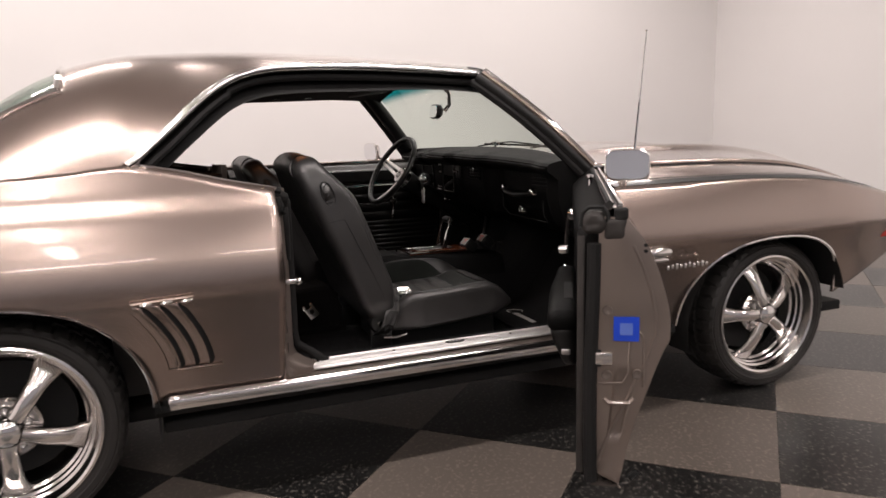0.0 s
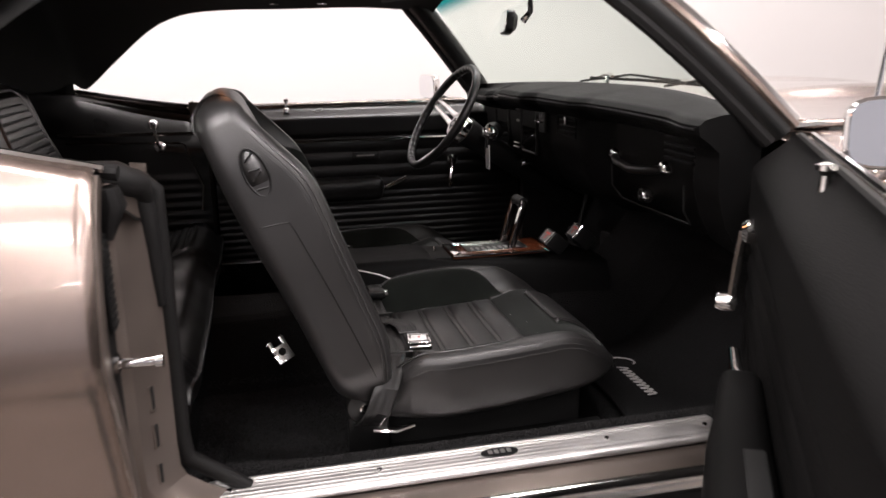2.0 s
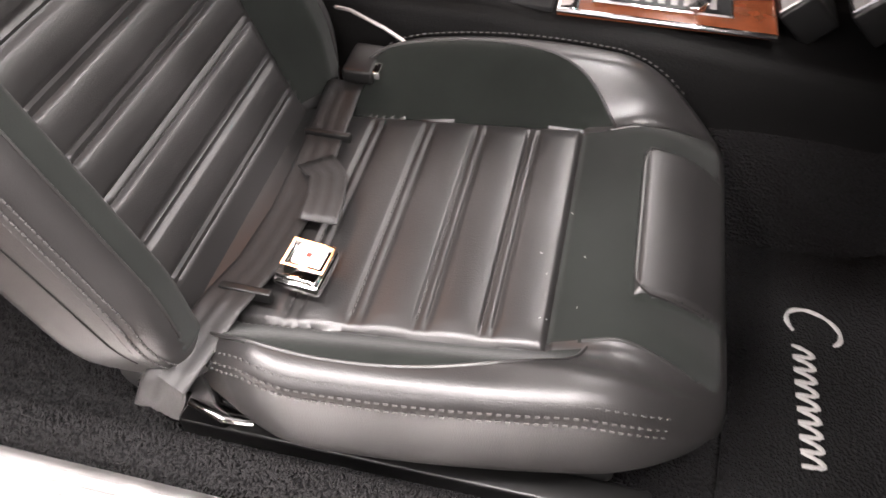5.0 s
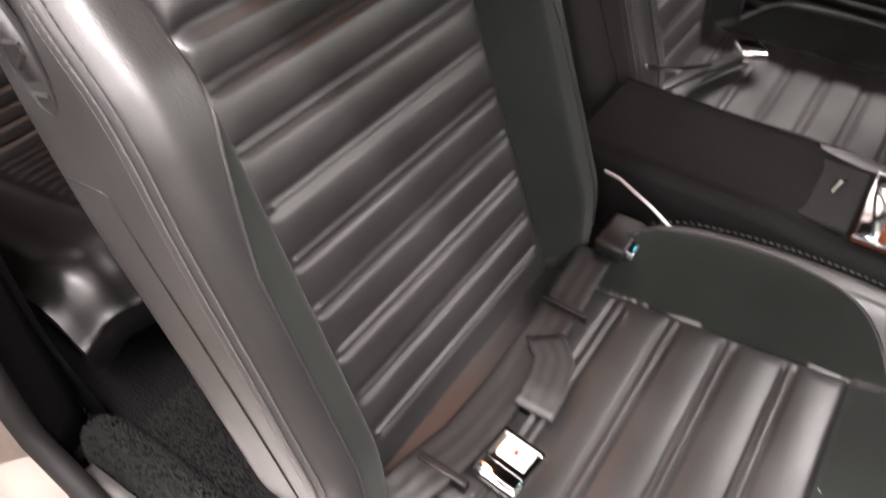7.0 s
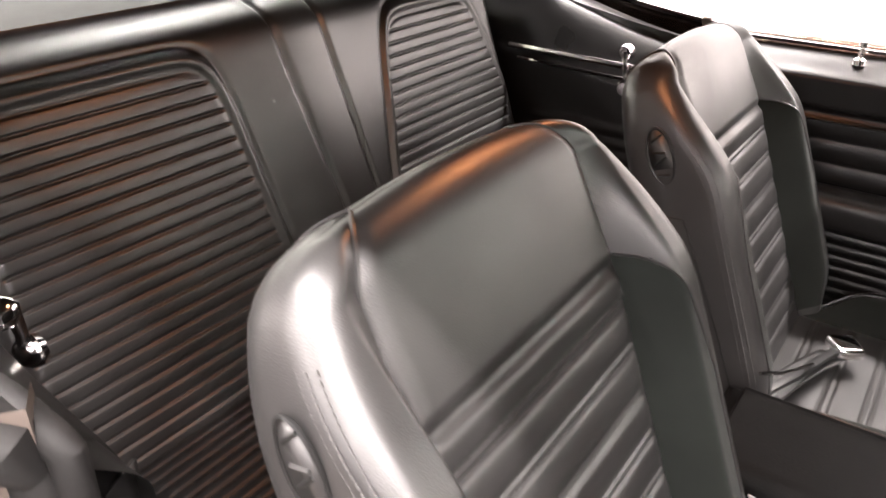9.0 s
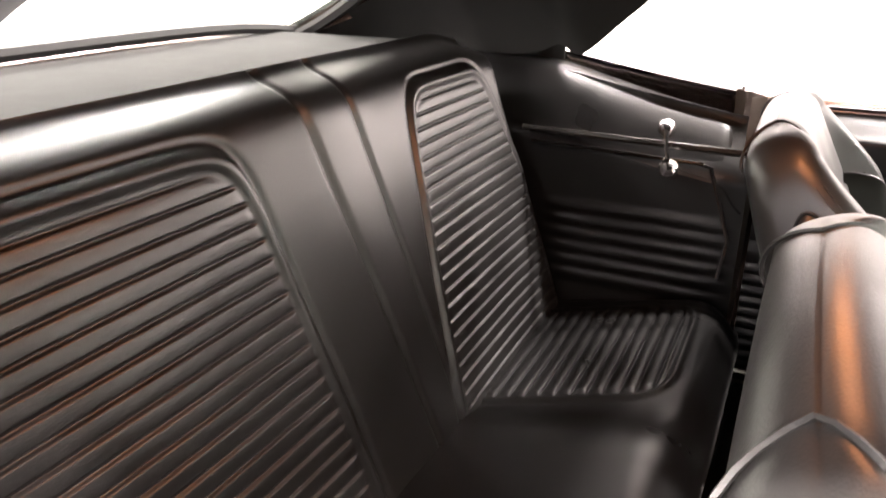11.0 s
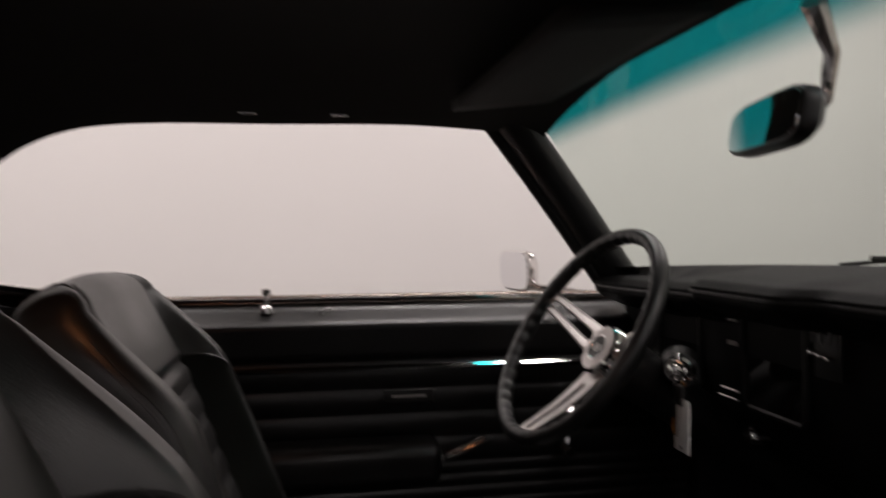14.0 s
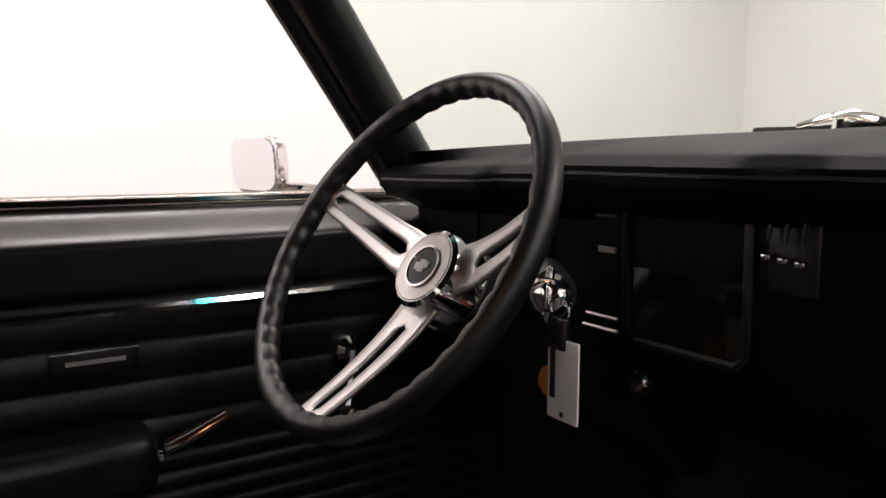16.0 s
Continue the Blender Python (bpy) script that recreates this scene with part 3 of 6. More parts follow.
g.visible_shadow = False
g = part("windshield_tint_band", grid(lambda u, v: ws_fn(u, v, 0.0, 0.32), 4, 24), TINT, car, "teal shade band at the windshield top")
g.visible_shadow = False
part("windshield_header", tube([ws_fn(0, v) + Vector((-0.01, 0, 0.004)) for v in np.linspace(0, 1, 20)], 0.022, 8), RUBBER, car)


def back_fn(u, v):
    x = 0.22 - u * 0.45
    t = 2 * v - 1
    vb = 0.735 + 0.11 * u
    p = roof_pt(x, abs(t) * vb, 1 if t >= 0 else -1)
    return p + Vector((0, 0, -0.006))


g = part("rear_window", grid(back_fn, 12, 24), GLASS, car, "clear rear window glass")
g.visible_shadow = False
for s in (-1, 1):
    part("rear_window_moulding", tube([back_fn(u, 0 if s < 0 else 1) + Vector((0, 0, 0.008)) for u in np.linspace(0, 1, 10)], 0.010, 6), CHROME, car, "chrome rear window moulding")
    part("rear_window_seal", tube([back_fn(u, 0 if s < 0 else 1) + Vector((0.005, -s * .012, -0.022)) for u in np.linspace(0, 1, 10)], 0.014, 6), RUBBER, car)
part("rear_window_moulding", tube([back_fn(0, v) + Vector((0, 0, 0.008)) for v in np.linspace(0, 1, 16)], 0.010, 6), CHROME, car, "chrome rear window moulding")
part("rear_window_seal", tube([back_fn(1, v) + Vector((0.02, 0, -0.004)) for v in np.linspace(0, 1, 16)], 0.012, 6), RUBBER, car)
# deck and tail close the body


def deck_fn(u, v):
    x = -0.24 - u * 1.30
    t = 2 * v - 1
    z1 = one(SHOULDER, x)
    y1 = body_w(x, z1)
    return Vector((x, t * y1, z1 + 0.03 * (1 - abs(t) ** 3) * (1 - 0.6 * u)))


part("deck_lid", grid(deck_fn, 16, 24), PAINT, car, solid=0.01)
part("tail_panel", grid(lambda u, v: Vector((-1.55 - 0.03 * math.sin(math.pi * v), (2 * u - 1) * body_w(-1.54, 0.35 + 0.58 * v), 0.35 + 0.58 * v)), 12, 8), PAINT, car, solid=0.02)
part("underbody", box(-1.5, 3.4, -0.60, 0.60, 0.20, 0.245, r=0.01), DARK, car)
# Unseen wide pan, added to block light and deepen the shadow below.
part("floor_pan_shade_block", box(0.42, 2.24, -0.80, 0.80, 0.225, 0.262, r=0.008), DARK, car)
part("exhaust_pipe", tube([(-1.4, -0.42, 0.19), (0.35, -0.42, 0.17), (2.1, -0.36, 0.18)], 0.028, 10), DARK, car)

# ---- wheels ----


def wheel(cx, s, turn):
    """Polished five-spoke deep-dish wheel with its tyre; s is the side of the car, turn the first spoke's angle."""
    m = Matrix.Translation((cx, s * 0.82, HUB_Z)) @ Matrix.Rotation(math.radians(90 if s < 0 else -90), 4, "X")
    # local z points outwards; tread blocks stand proud between cross cuts
    prof = [(0.222, -0.21), (0.245, -0.218), (0.275, -0.222), (0.296, -0.212), (0.305, -0.190), (0.3095, -0.150), (0.3095, -0.122), (0.301, -0.119), (0.301, -0.112), (0.310, -0.109),
            (0.310, -0.074), (0.301, -0.071), (0.301, -0.064), (0.3095, -0.061), (0.3085, -0.030), (0.3040, -0.012), (0.297, 0.003), (0.286, 0.010), (0.283, 0.0085), (0.279, 0.0125), (0.264, 0.0145), (0.261, 0.0125), (0.252, 0.0120), (0.245, 0.004), (0.240, -0.012)]
    bm = bmesh.new()
    n = 240
    rows = add_lathe(bm, prof, n, Matrix())
    for i, (r, h) in enumerate(prof):
        if 4 <= i <= 16 and i not in (7, 8, 11, 12):
            for j in range(n):
                if (j + i // 2) % 6 == 0:
                    v = rows[i][j]
                    v.co.x *= 0.972
                    v.co.y *= 0.972
    bmesh.ops.transform(bm, matrix=m, verts=bm.verts)
    tyre = part("tyre", bm, TYRE, car, "black road tyre with grooved tread", sharp=30)
    bm = bmesh.new()
    add_lathe(bm, [(0.240, -0.008), (0.2455, 0.002), (0.2440, 0.010), (0.237, 0.0125), (0.230, 0.008), (0.227, -0.006), (0.222, -0.026), (0.214, -0.031), (0.212, -0.044), (0.206, -0.049), (0.204, -0.066), (0.196, -0.072), (0.190, -0.120), (0.186, -0.20)], 96, m)
    part("rim", bm, ALLOY, tyre, "polished alloy rim with stepped barrel")
    for k in range(5):
        a = math.radians(turn + 72 * k)
        e, t = Vector((math.cos(a), math.sin(a), 0)), Vector((-math.sin(a), math.cos(a), 0))

        def sp(u, v, e=e, t=t):
            r = 0.040 + 0.162 * u
            w = 0.0235 + 0.006 * u + 0.012 * smooth(0.55, 1.0, u) ** 1.5
            z = -0.022 - 0.046 * u**1.3 + 0.010 * math.sin(math.pi * u)
            th = 0.024 - 0.006 * u
            b = 2 * math.pi * v
            c, q = math.cos(b), math.sin(b)
            return m @ (e * r + t * w * math.copysign(abs(c) ** 0.85, c) + Vector((0, 0, z + th * math.copysign(abs(q) ** 0.95, q))))
        part("spoke", grid(sp, 18, 22, wrap_v=True), ALLOY, tyre)
        lug = m @ Matrix.Translation(Matrix.Rotation(a + math.radians(36), 4, "Z") @ Vector((0.058, 0, -0.030)))
        part("lug_nut", lathe([(0.0125, -0.02), (0.0125, 0.004), (0.0095, 0.010), (0.006, 0.0105), (0.0, 0.006)], 12, lug, cap=False), CHROME, tyre)
    part("hub_plate", lathe([(0.088, -0.075), (0.088, -0.046), (0.080, -0.038), (0.0, -0.036)], 40, m, cap=False), ALLOY, tyre)
    part("centre_cap", lathe([(0.040, -0.04), (0.040, -0.004), (0.036, 0.006), (0.022, 0.014), (0.010, 0.017), (0.0, 0.0175)], 32, m, cap=False), CHROME, tyre, "domed chrome centre cap")
    part("brake_disc", lathe([(0.17, -0.15), (0.17, -0.13), (0.05, -0.13), (0.0, -0.13)], 40, m, cap=False), DARK, tyre)


for s in (-1, 1):
    wheel(R_AXLE, s, 54)
    wheel(F_AXLE, s, 34)

# fender badge: slanted script drawn as plain bars, with a bright emblem behind the door
for i in range(10):
    x = 2.115 + i * 0.019
    part("fender_badge_bar", box(x, x + 0.012, -0.944, -0.938, 0.572 + 0.004 * (i % 2), 0.590 + 0.003 * (i % 3), r=0.002), CHROME, car)
part("fender_emblem", lathe([(0.056, 0), (0.054, .008), (0.040, .014), (0.018, .017), (0, .018)], 28, disc_frame((2.075, -0.944, 0.640), (0, -1, 0)) @ Matrix.Diagonal((1, 0.36, 1, 1)), cap=False), CHROME, car, "chrome oval fender emblem")
part("fender_emblem", lathe([(0.040, 0), (0.036, .008), (0, .012)], 24, disc_frame((2.085, -0.938, 0.612), (0, -1, 0)) @ Matrix.Diagonal((1, 0.22, 1, 1)), cap=False), CHROME, car)

# antenna and wiper
part("antenna", tube([(2.14, -0.70, 0.895), (2.142, -0.70, 0.935), (2.19, -0.70, 1.42)], [0.010, 0.006, 0.0022], 8), CHROME, car, "thin steel radio antenna")
part("antenna_tip", lathe([(0.0, -.004), (0.005, 0), (0.0, .005)], 8, Matrix.Translation((2.19, -0.70, 1.422)), cap=False), CHROME, car)
for y0, y1 in ((0.42, -0.10), (-0.02, -0.50)):
    x = lambda y: 1.93 + 0.165 * (1 - (y / .715) ** 2)
    part("wiper", tube([(x(y0) - .01, y0, .978), (x((y0 + y1) / 2) - .015, (y0 + y1) / 2, 1.004), (x(y1) - .015, y1, .995)], 0.006, 6, flat=0.6), RUBBER, car, "black windshield wiper arm")
    part("wiper_blade", tube([(x(y) - .018, y, .990) for y in np.linspace(y0 - .06, y1 + .02, 6)], 0.005, 6), RUBBER, car)
part("wiper_pivot", tube([(2.035, .305, .995), (2.045, .275, 1.003), (2.045, .245, 1.005), (2.04, .215, 0.998)], [0.004, 0.007, 0.009, 0.006], 10, flat=0.7), CHROME, car, "chrome wiper pivot")
part("wiper_post", tube([(2.04, .26, .93), (2.045, .26, 1.0)], 0.009, 8), CHROME, car)

# ---- floor pan, sills, jambs ----


def pan_fn(u, v):
    x = 0.55 + u * 1.75
    y = (2 * v - 1) * 0.695
    z = 0.285 + 0.165 * (1 - smooth(0.10, 0.21, abs(y))) * 1.0
    z += 0.03 * smooth(0.60, 0.69, abs(y))
    z += 0.40 * smooth(1.88, 2.3, x)
    z += 0.02 * noise.noise(Vector((x * 3, y * 3, 0)))
    return Vector((x, y, z))


part("carpet", grid(pan_fn, 60, 60), CARPET, car, "black loop-pile cabin carpet")
for s in (-1, 1):
    def roll(u, v, s=s):
        x = 0.80 + 1.12 * u
        a = 2 * math.pi * v
        k = math.sqrt(max(0.02, 1 - max(0.0, 1 - u / 0.05) ** 2))
        r = (0.036 + 0.004 * noise.noise(Vector((x * 9, 0, s)))) * k
        return Vector((x, s * (0.655 + 0.8 * r * math.cos(a)), 0.310 + 0.012 * smooth(1.1, 0.85, x) + r * math.sin(a)))
    part("sill_carpet", grid(roll, 40, 14, wrap_v=True), CARPET, car, "black carpet roll along the sill")


def pile(count, place, seed):
    """Short curled tufts standing on a surface; place gives a foot and its normal."""
    r = random.Random(seed)
    verts, faces = [], []
    for _ in range(count):
        foot, nrm = place(r)
        side = nrm.orthogonal().normalized()
        side.rotate(Matrix.Rotation(r.uniform(0, 6.28), 3, nrm))
        fwd = nrm.cross(side)
        w, h, lean = r.uniform(0.0012, 0.0020), r.uniform(0.0025, 0.0055), r.uniform(0.001, 0.004)
        base = len(verts)
        for j in range(4):
            c, q = math.cos(math.pi * j / 2), math.sin(math.pi * j / 2)
            verts.append(foot + side * w * c + fwd * w * q)
            verts.append(foot + nrm * h * 0.75 + fwd * lean * 0.8 + (side * c + fwd * q) * w * 0.9)
        verts.append(foot + nrm * h + fwd * lean * 1.5)
        for j in range(4):
            p, q = base + 2 * j, base + 2 * ((j + 1) % 4)
            faces.append((p, q, q + 1, p + 1))
            faces.append((p + 1, q + 1, base + 8))
    me = bpy.data.meshes.new("carpet_nap")
    me.from_pydata([tuple(v) for v in verts], [], faces)
    me.materials.append(PILE)
    for f in me.polygons:
        f.use_smooth = True
    ob = new("carpet_nap", me)
    ob.parent = car
    ob.matrix_parent_inverse = WORLD_OF[car.name].inverted()
    return tagged(ob, "curled black carpet tufts", kind="stuff")


def on_roll(r):
    u, v = r.random(), r.uniform(-0.08, 0.62)
    x, a = 0.80 + 1.12 * u, 2 * math.pi * v
    k = math.sqrt(max(0.02, 1 - max(0.0, 1 - u / 0.05) ** 2)) * 0.036
    return (Vector((x, -0.655 - 0.8 * k * math.cos(a), 0.310 + 0.012 * smooth(1.1, 0.85, x) + k * math.sin(a))), Vector((0, -math.cos(a), math.sin(a))).normalized())


def on_floor(r):
    x, y = r.uniform(0.82, 1.22), r.uniform(-0.63, -0.18)
    return pan_fn((x - 0.55) / 1.75, (y / 0.695 + 1) / 2), Vector((0, 0, 1))


pile(16000, on_roll, 5)
pile(14000, on_floor, 6)
part("firewall", box(2.26, 2.30, -0.72, 0.72, 0.25, 0.87), DARK, car)
part("rear_bulkhead", box(0.06, 0.10, -0.66, 0.66, 0.25, 0.95), DARK, car)
for s in (-1, 1):
    part("sill_body", box(0.70, 1.96, min(s * .858, s * .70), max(s * .858, s * .70), 0.300, 0.335, r=0.008), JAMB_SHADED, car)
    part("kick_panel", box(1.93, 2.25, min(s * .70, s * .73), max(s * .70, s * .73), 0.27, 0.86), PLASTIC, car)

# aluminium scuff plate with ribs
plate = part("scuff_plate", grid(lambda u, v: Vector((0.865 + u * 0.975, -0.690 - 0.085 * v, 0.352 + 0.004 * math.sin(math.pi * v) - 0.006 * smooth(.85, 1, v))), 20, 8), SILL, car, "ribbed bare aluminium door sill plate", solid=0.004)
for k in range(6):
    y = -0.702 - 0.0115 * k
    part("rib", tube([(0.875 + 0.96 * t, y, 0.3565) for t in np.linspace(0, 1, 4)], 0.0022, 5), SILL, plate)
for x in (0.90, 1.16, 1.60, 1.81):
    part("screw", lathe([(0.006, 0), (0.005, .003), (0, .0035)], 10, Matrix.Translation((x, -0.733, 0.357)), cap=False), CHROME, plate)
bm = bmesh.new()
add_lathe(bm, [(0.036, 0.0), (0.036, .003), (0.033, .0035)], 28, Matrix.Translation((1.385, -0.732, 0.357)) @ Matrix.Diagonal((1, 0.45, 1, 1)), cap=True)
part("sill_badge", bm, PLASTIC, plate, "small oval black badge")
for i in range(4):
    part("badge_bar", box(1.363 + i * .012, 1.371 + i * .012, -.738, -.726, .3607, .3616), SILL, plate)
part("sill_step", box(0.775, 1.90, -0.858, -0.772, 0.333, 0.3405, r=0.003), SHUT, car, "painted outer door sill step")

# lock pillar: stepped, painted, with striker, slots and weatherstrip


def post_fn(u, v):
    z = 0.34 + u * 0.585
    w = body_w(.775, z)
    g0 = w - 0.040
    g1 = min(g0 - 0.012, 0.812)
    prof = [(0.770, w - 0.002), (0.777, w - 0.010), (0.778, w - 0.032), (0.765, g0), (0.764, g1), (0.783, g1 - 0.008), (0.797, 0.775), (0.818, 0.740), (0.826, 0.730), (0.80, 0.712)]
    i = v * (len(prof) - 1)
    k = min(int(i), len(prof) - 2)
    f = i - k
    x = prof[k][0] + (prof[k + 1][0] - prof[k][0]) * f
    y = prof[k][1] + (prof[k + 1][1] - prof[k][1]) * f
    flare = 0.09 * (1 - smooth(0.0, 0.16, u)) ** 2
    return Vector((x + flare * min(1, v * 1.6), -y, z))


part("lock_pillar", grid(post_fn, 30, 18), JAMB_SHADED, car, "painted door lock pillar", sharp=25)
part("lock_pillar", grid(lambda u, v: Vector((post_fn(u, v).x, -post_fn(u, v).y, post_fn(u, v).z)), 30, 18), JAMB_SHADED, car, sharp=25)
part("pillar_seal", tube([(0.832 + 0.10 * (1 - smooth(0, .2, t)) ** 2, -0.720 + .004 * t, 0.352 + 0.53 * t) for t in np.linspace(0, 1, 16)] + [(0.822, -0.718, 0.890), (0.80, -0.722, 0.902), (0.76, -0.725, 0.908)], 0.014, 10), RUBBER, car, "black rubber door weatherstrip")
st = Matrix.Translation((0.772, -0.850, 0.655)) @ Matrix.Rotation(math.radians(90), 4, "Y")
part("striker", lathe([(0.017, 0.0), (0.017, .006), (0.008, .008), (0.008, .052), (0.011, .054), (0.011, .064), (0, .064)], 16, st, cap=False), CHROME, car, "steel door striker bolt")
for z in (0.405, 0.475, 0.540):
    part("pillar_slot", box(0.790, 0.8035, -0.772, -0.760, z, z + 0.040, r=0.003), DARK, car)
    part("slot_lip", tube([(0.798, -0.775, z + 0.042), (0.799, -0.775, z), (0.804, -0.760, z - 0.003)], 0.0022, 5), JAMB_SHADED, car)
# Black sheet over the groove floor stands for the shade in the gap.
part("pillar_recess", grid(lambda u, v: Vector((0.7665 + 0.002 * v, -(body_w(.775, 0.37 + .55 * u) - 0.040 + (min(body_w(.775, 0.37 + .55 * u) - 0.052, 0.812) - body_w(.775, 0.37 + .55 * u) + 0.040) * v), 0.37 + 0.55 * u)), 20, 3), RUBBER, car, "dark sheet for the shade in the pillar recess")
vent = part("pillar_vent", box(0.7705, 0.7755, -0.852, -0.812, 0.700, 0.842, r=0.002), PLASTIC, car, "dark perforated strip")
for i in range(12):
    for j in range(3):
        part("vent_hole", box(0.775, 0.7768, -0.847 + .012 * j, -0.840 + .012 * j, 0.706 + .0112 * i, 0.712 + .0112 * i), DARK, vent)
part("pillar_trim", grid(lambda u, v: Vector((0.790 + 0.030 * v, -0.650 - 0.066 * v, 0.30 + 0.50 * u)), 6, 4), VINYL, car, "black inner pillar trim", solid=0.004)
# crumpled rubber cap over the pillar
part("pillar_cap", tube([(0.66, -0.790, 0.930), (0.70, -0.785, 0.922), (0.745, -0.775, 0.914), (0.785, -0.760, 0.908), (0.815, -0.742, 0.894), (0.822, -0.735, 0.868)], [0.020, 0.032, 0.030, 0.034, 0.027, 0.012], 12, flat=0.8), RUBBER, car, "dark crumpled rubber pillar cap")
part("pillar_flap", tube([(0.800, -0.736, 0.902), (0.816, -0.734, 0.86), (0.822, -0.732, 0.80), (0.826, -0.730, 0.70)], [0.012, 0.018, 0.014, 0.008], 10), RUBBER, car)
part("pillar_boot", tube([(0.785, -0.815, 0.905), (0.788, -0.812, 0.88), (0.782, -0.815, 0.855), (0.778, -0.818, 0.83)], [0.014, 0.020, 0.014, 0.006], 9), RUBBER, car)

# inner quarter trims beside the rear seat
for s in (-1, 1):
    def qtrim(u, v, s=s):
        x = 0.30 + u * 0.52
        ztop = shoulder(x, s) - 0.02
        z = 0.30 + (ztop - 0.30) * v
        y = 0.655 + 0.095 * smooth(0.80, 1.0, v) - 0.02 * smooth(0.55, 0.3, z)
        if s > 0 and 0.52 < z < 0.70 and 0.45 < x < 0.78:
            y -= 0.006 * abs(math.sin((z - 0.52) / 0.18 * math.pi * 6))
        return Vector((x, s * y, z))
    q = part("quarter_trim", grid(qtrim, 20, 90), VINYL, car, "black vinyl rear quarter trim with ribs", sharp=60)
    if s > 0:
        part("trim_strip", tube([(x, s * 0.641, 0.842 - 0.02 * (x - .38)) for x in np.linspace(0.38, 0.82, 6)], 0.007, 6), ALLOY, q, "thin bright trim strip")
    if s > 0:
        part("trim_strip", tube([(0.70, s * .640, 0.392), (1.10, s * .690, 0.372)], 0.006, 6), CHROME, q)
        part("trim_strip", tube([(0.40, s * .645, 0.815), (0.735, s * .645, 0.805), (0.752, s * .65, 0.798), (0.80, s * .65, 0.66), (0.79, s * .65, .58)], 0.004, 6), CHROME, q)
    bx, kx = (0.663, 0.680) if s > 0 else (0.600, 0.574)
    part("window_crank", lathe([(0.017, 0), (0.017, .010), (0.012, .018), (0, .020)], 16, disc_frame((bx, s * 0.650, 0.866), (0, -s, 0)), cap=False), CHROME, q, "chrome window crank")
    part("crank_arm", tube([(bx, s * .634, .866), ((bx + kx) / 2, s * .626, .83), (kx, s * .622, .80)], [0.009, 0.007, 0.008], 8, flat=0.7), CHROME, q)
    part("crank_knob", lathe([(0.0, -.002), (0.010, 0), (0.017, .008), (0.019, .018), (0.014, .026), (0, .029)], 18, disc_frame((kx, s * .632, .797), (0, -s, 0)), cap=False), CHROME, q, "round chrome crank knob")
    # padded shoulder below the rear side window
    part("shoulder_pad", grid(lambda u, v, s=s: Vector((0.16 + u * 0.655, s * (0.652 + 0.143 * v), shoulder(0.16 + u * .655, s) - 0.110 * (1 - v) ** 2.2 - 0.010 - 0.018 * smooth(.3, .85, u) - 0.05 * smooth(.90, 1.0, u) ** 2)), 40, 14), VINYL, car, "black padded shoulder below the side window")

part("window_sill_seal", tube([(x, -(body_w(x, shoulder(x, -1)) - 0.026), shoulder(x, -1) - 0.004) for x in np.linspace(0.45, 0.80, 14)], 0.011, 8), RUBBER, car)
part("sail_panel", grid(lambda u, v: Vector((0.08 + 0.33 * u, 0.800, shoulder(0.08 + 0.33 * u, 1) - 0.04 + (curve_at(EDGE, 0.08 + 0.33 * u)[0] + 0.02 - shoulder(0.08 + 0.33 * u, 1) + 0.04) * v)), 12, 4), HEADLINER, car, "black inner roof side", solid=0.006)
# package shelf
part("package_shelf", box(-0.28, 0.215, -0.64, 0.64, 0.983, 1.000, r=0.006), SHELF, car, "dark grey package shelf under the rear window")

# ---- rear bench ----
bench = thing("rear_bench_seat", 0.5, 0, 0.29, "black vinyl rear bench seat with pleated panels", "car seat")


def panel_q(y, k):
    """Distance measure round the two pleated panels, 1 on the rim; the panels widen downwards. k runs up the backrest."""
    best = 9.0
    for top_a, top_b, ga, gb in ((-0.545, -0.172, -0.04, 0.05), (0.240, 0.525, -0.17, 0.20)):
        a, b = top_a + ga * (0.83 - k), min(0.590, top_b + gb * (0.83 - k))
        c, h = (a + b) / 2, (b - a) / 2
        dx, dz = abs(y - c) / h, abs(k - 0.378) / 0.462
        best = min(best, (dx**8 + dz**9) ** (1 / 8.5))
    return best


def bench_back(u, v):
    k, y = u, (2 * v - 1) * 0.63
    x = 0.516 - 0.218 * k
    z = 0.42 + 0.640 * k
    q = panel_q(y, k)
    f = (k * 30.0) % 1.0
    # flat pleats parted by narrow welts
    rib = min(1.0, f / 0.14, (1 - f) / 0.14) ** 0.6 * (0.9 + 0.1 * math.sin(math.pi * f))
    d = (1 - smooth(0.960, 1.005, q)) * (0.0062 * rib - 0.0040)
    d += 0.0050 * math.exp(-((q - 1.050) / 0.032) ** 2) - 0.0045 * math.exp(-((q - 1.110) / 0.022) ** 2)
    for ys, slope in ((-0.034, 0.08), (0.072, 0.05)):
        d -= 0.0065 * math.exp(-((y - ys - slope * (0.85 - k)) / 0.0055) ** 2)
    d += 0.014 * math.exp(-((y - 0.02) / 0.13) ** 2) - 0.05 * smooth(0.57, 0.645, abs(y)) ** 2
    d += 0.003 * noise.noise(Vector((y * 5, k * 4, 1.7)))
    top = smooth(0.82, 1.0, k)
    p = Vector((x, y, z)) + Vector((0.97, 0, 0.24)) * d
    p += Vector((-0.045 * top**2.2, 0, -0.026 * top**3 - 0.03 * top * smooth(0.45, 0.645, abs(y))))
    return p


bm = bmesh.new()
add_grid(bm, bench_back, 430, 340)
part("backrest", bm, BENCH, bench, "black vinyl backrest with horizontal pleats", sharp=180)
part("backrest_top", grid(lambda u, v: bench_back(1, v) + Vector((-0.15 * u, 0, -0.13 * u)), 6, 40), BENCH, bench)


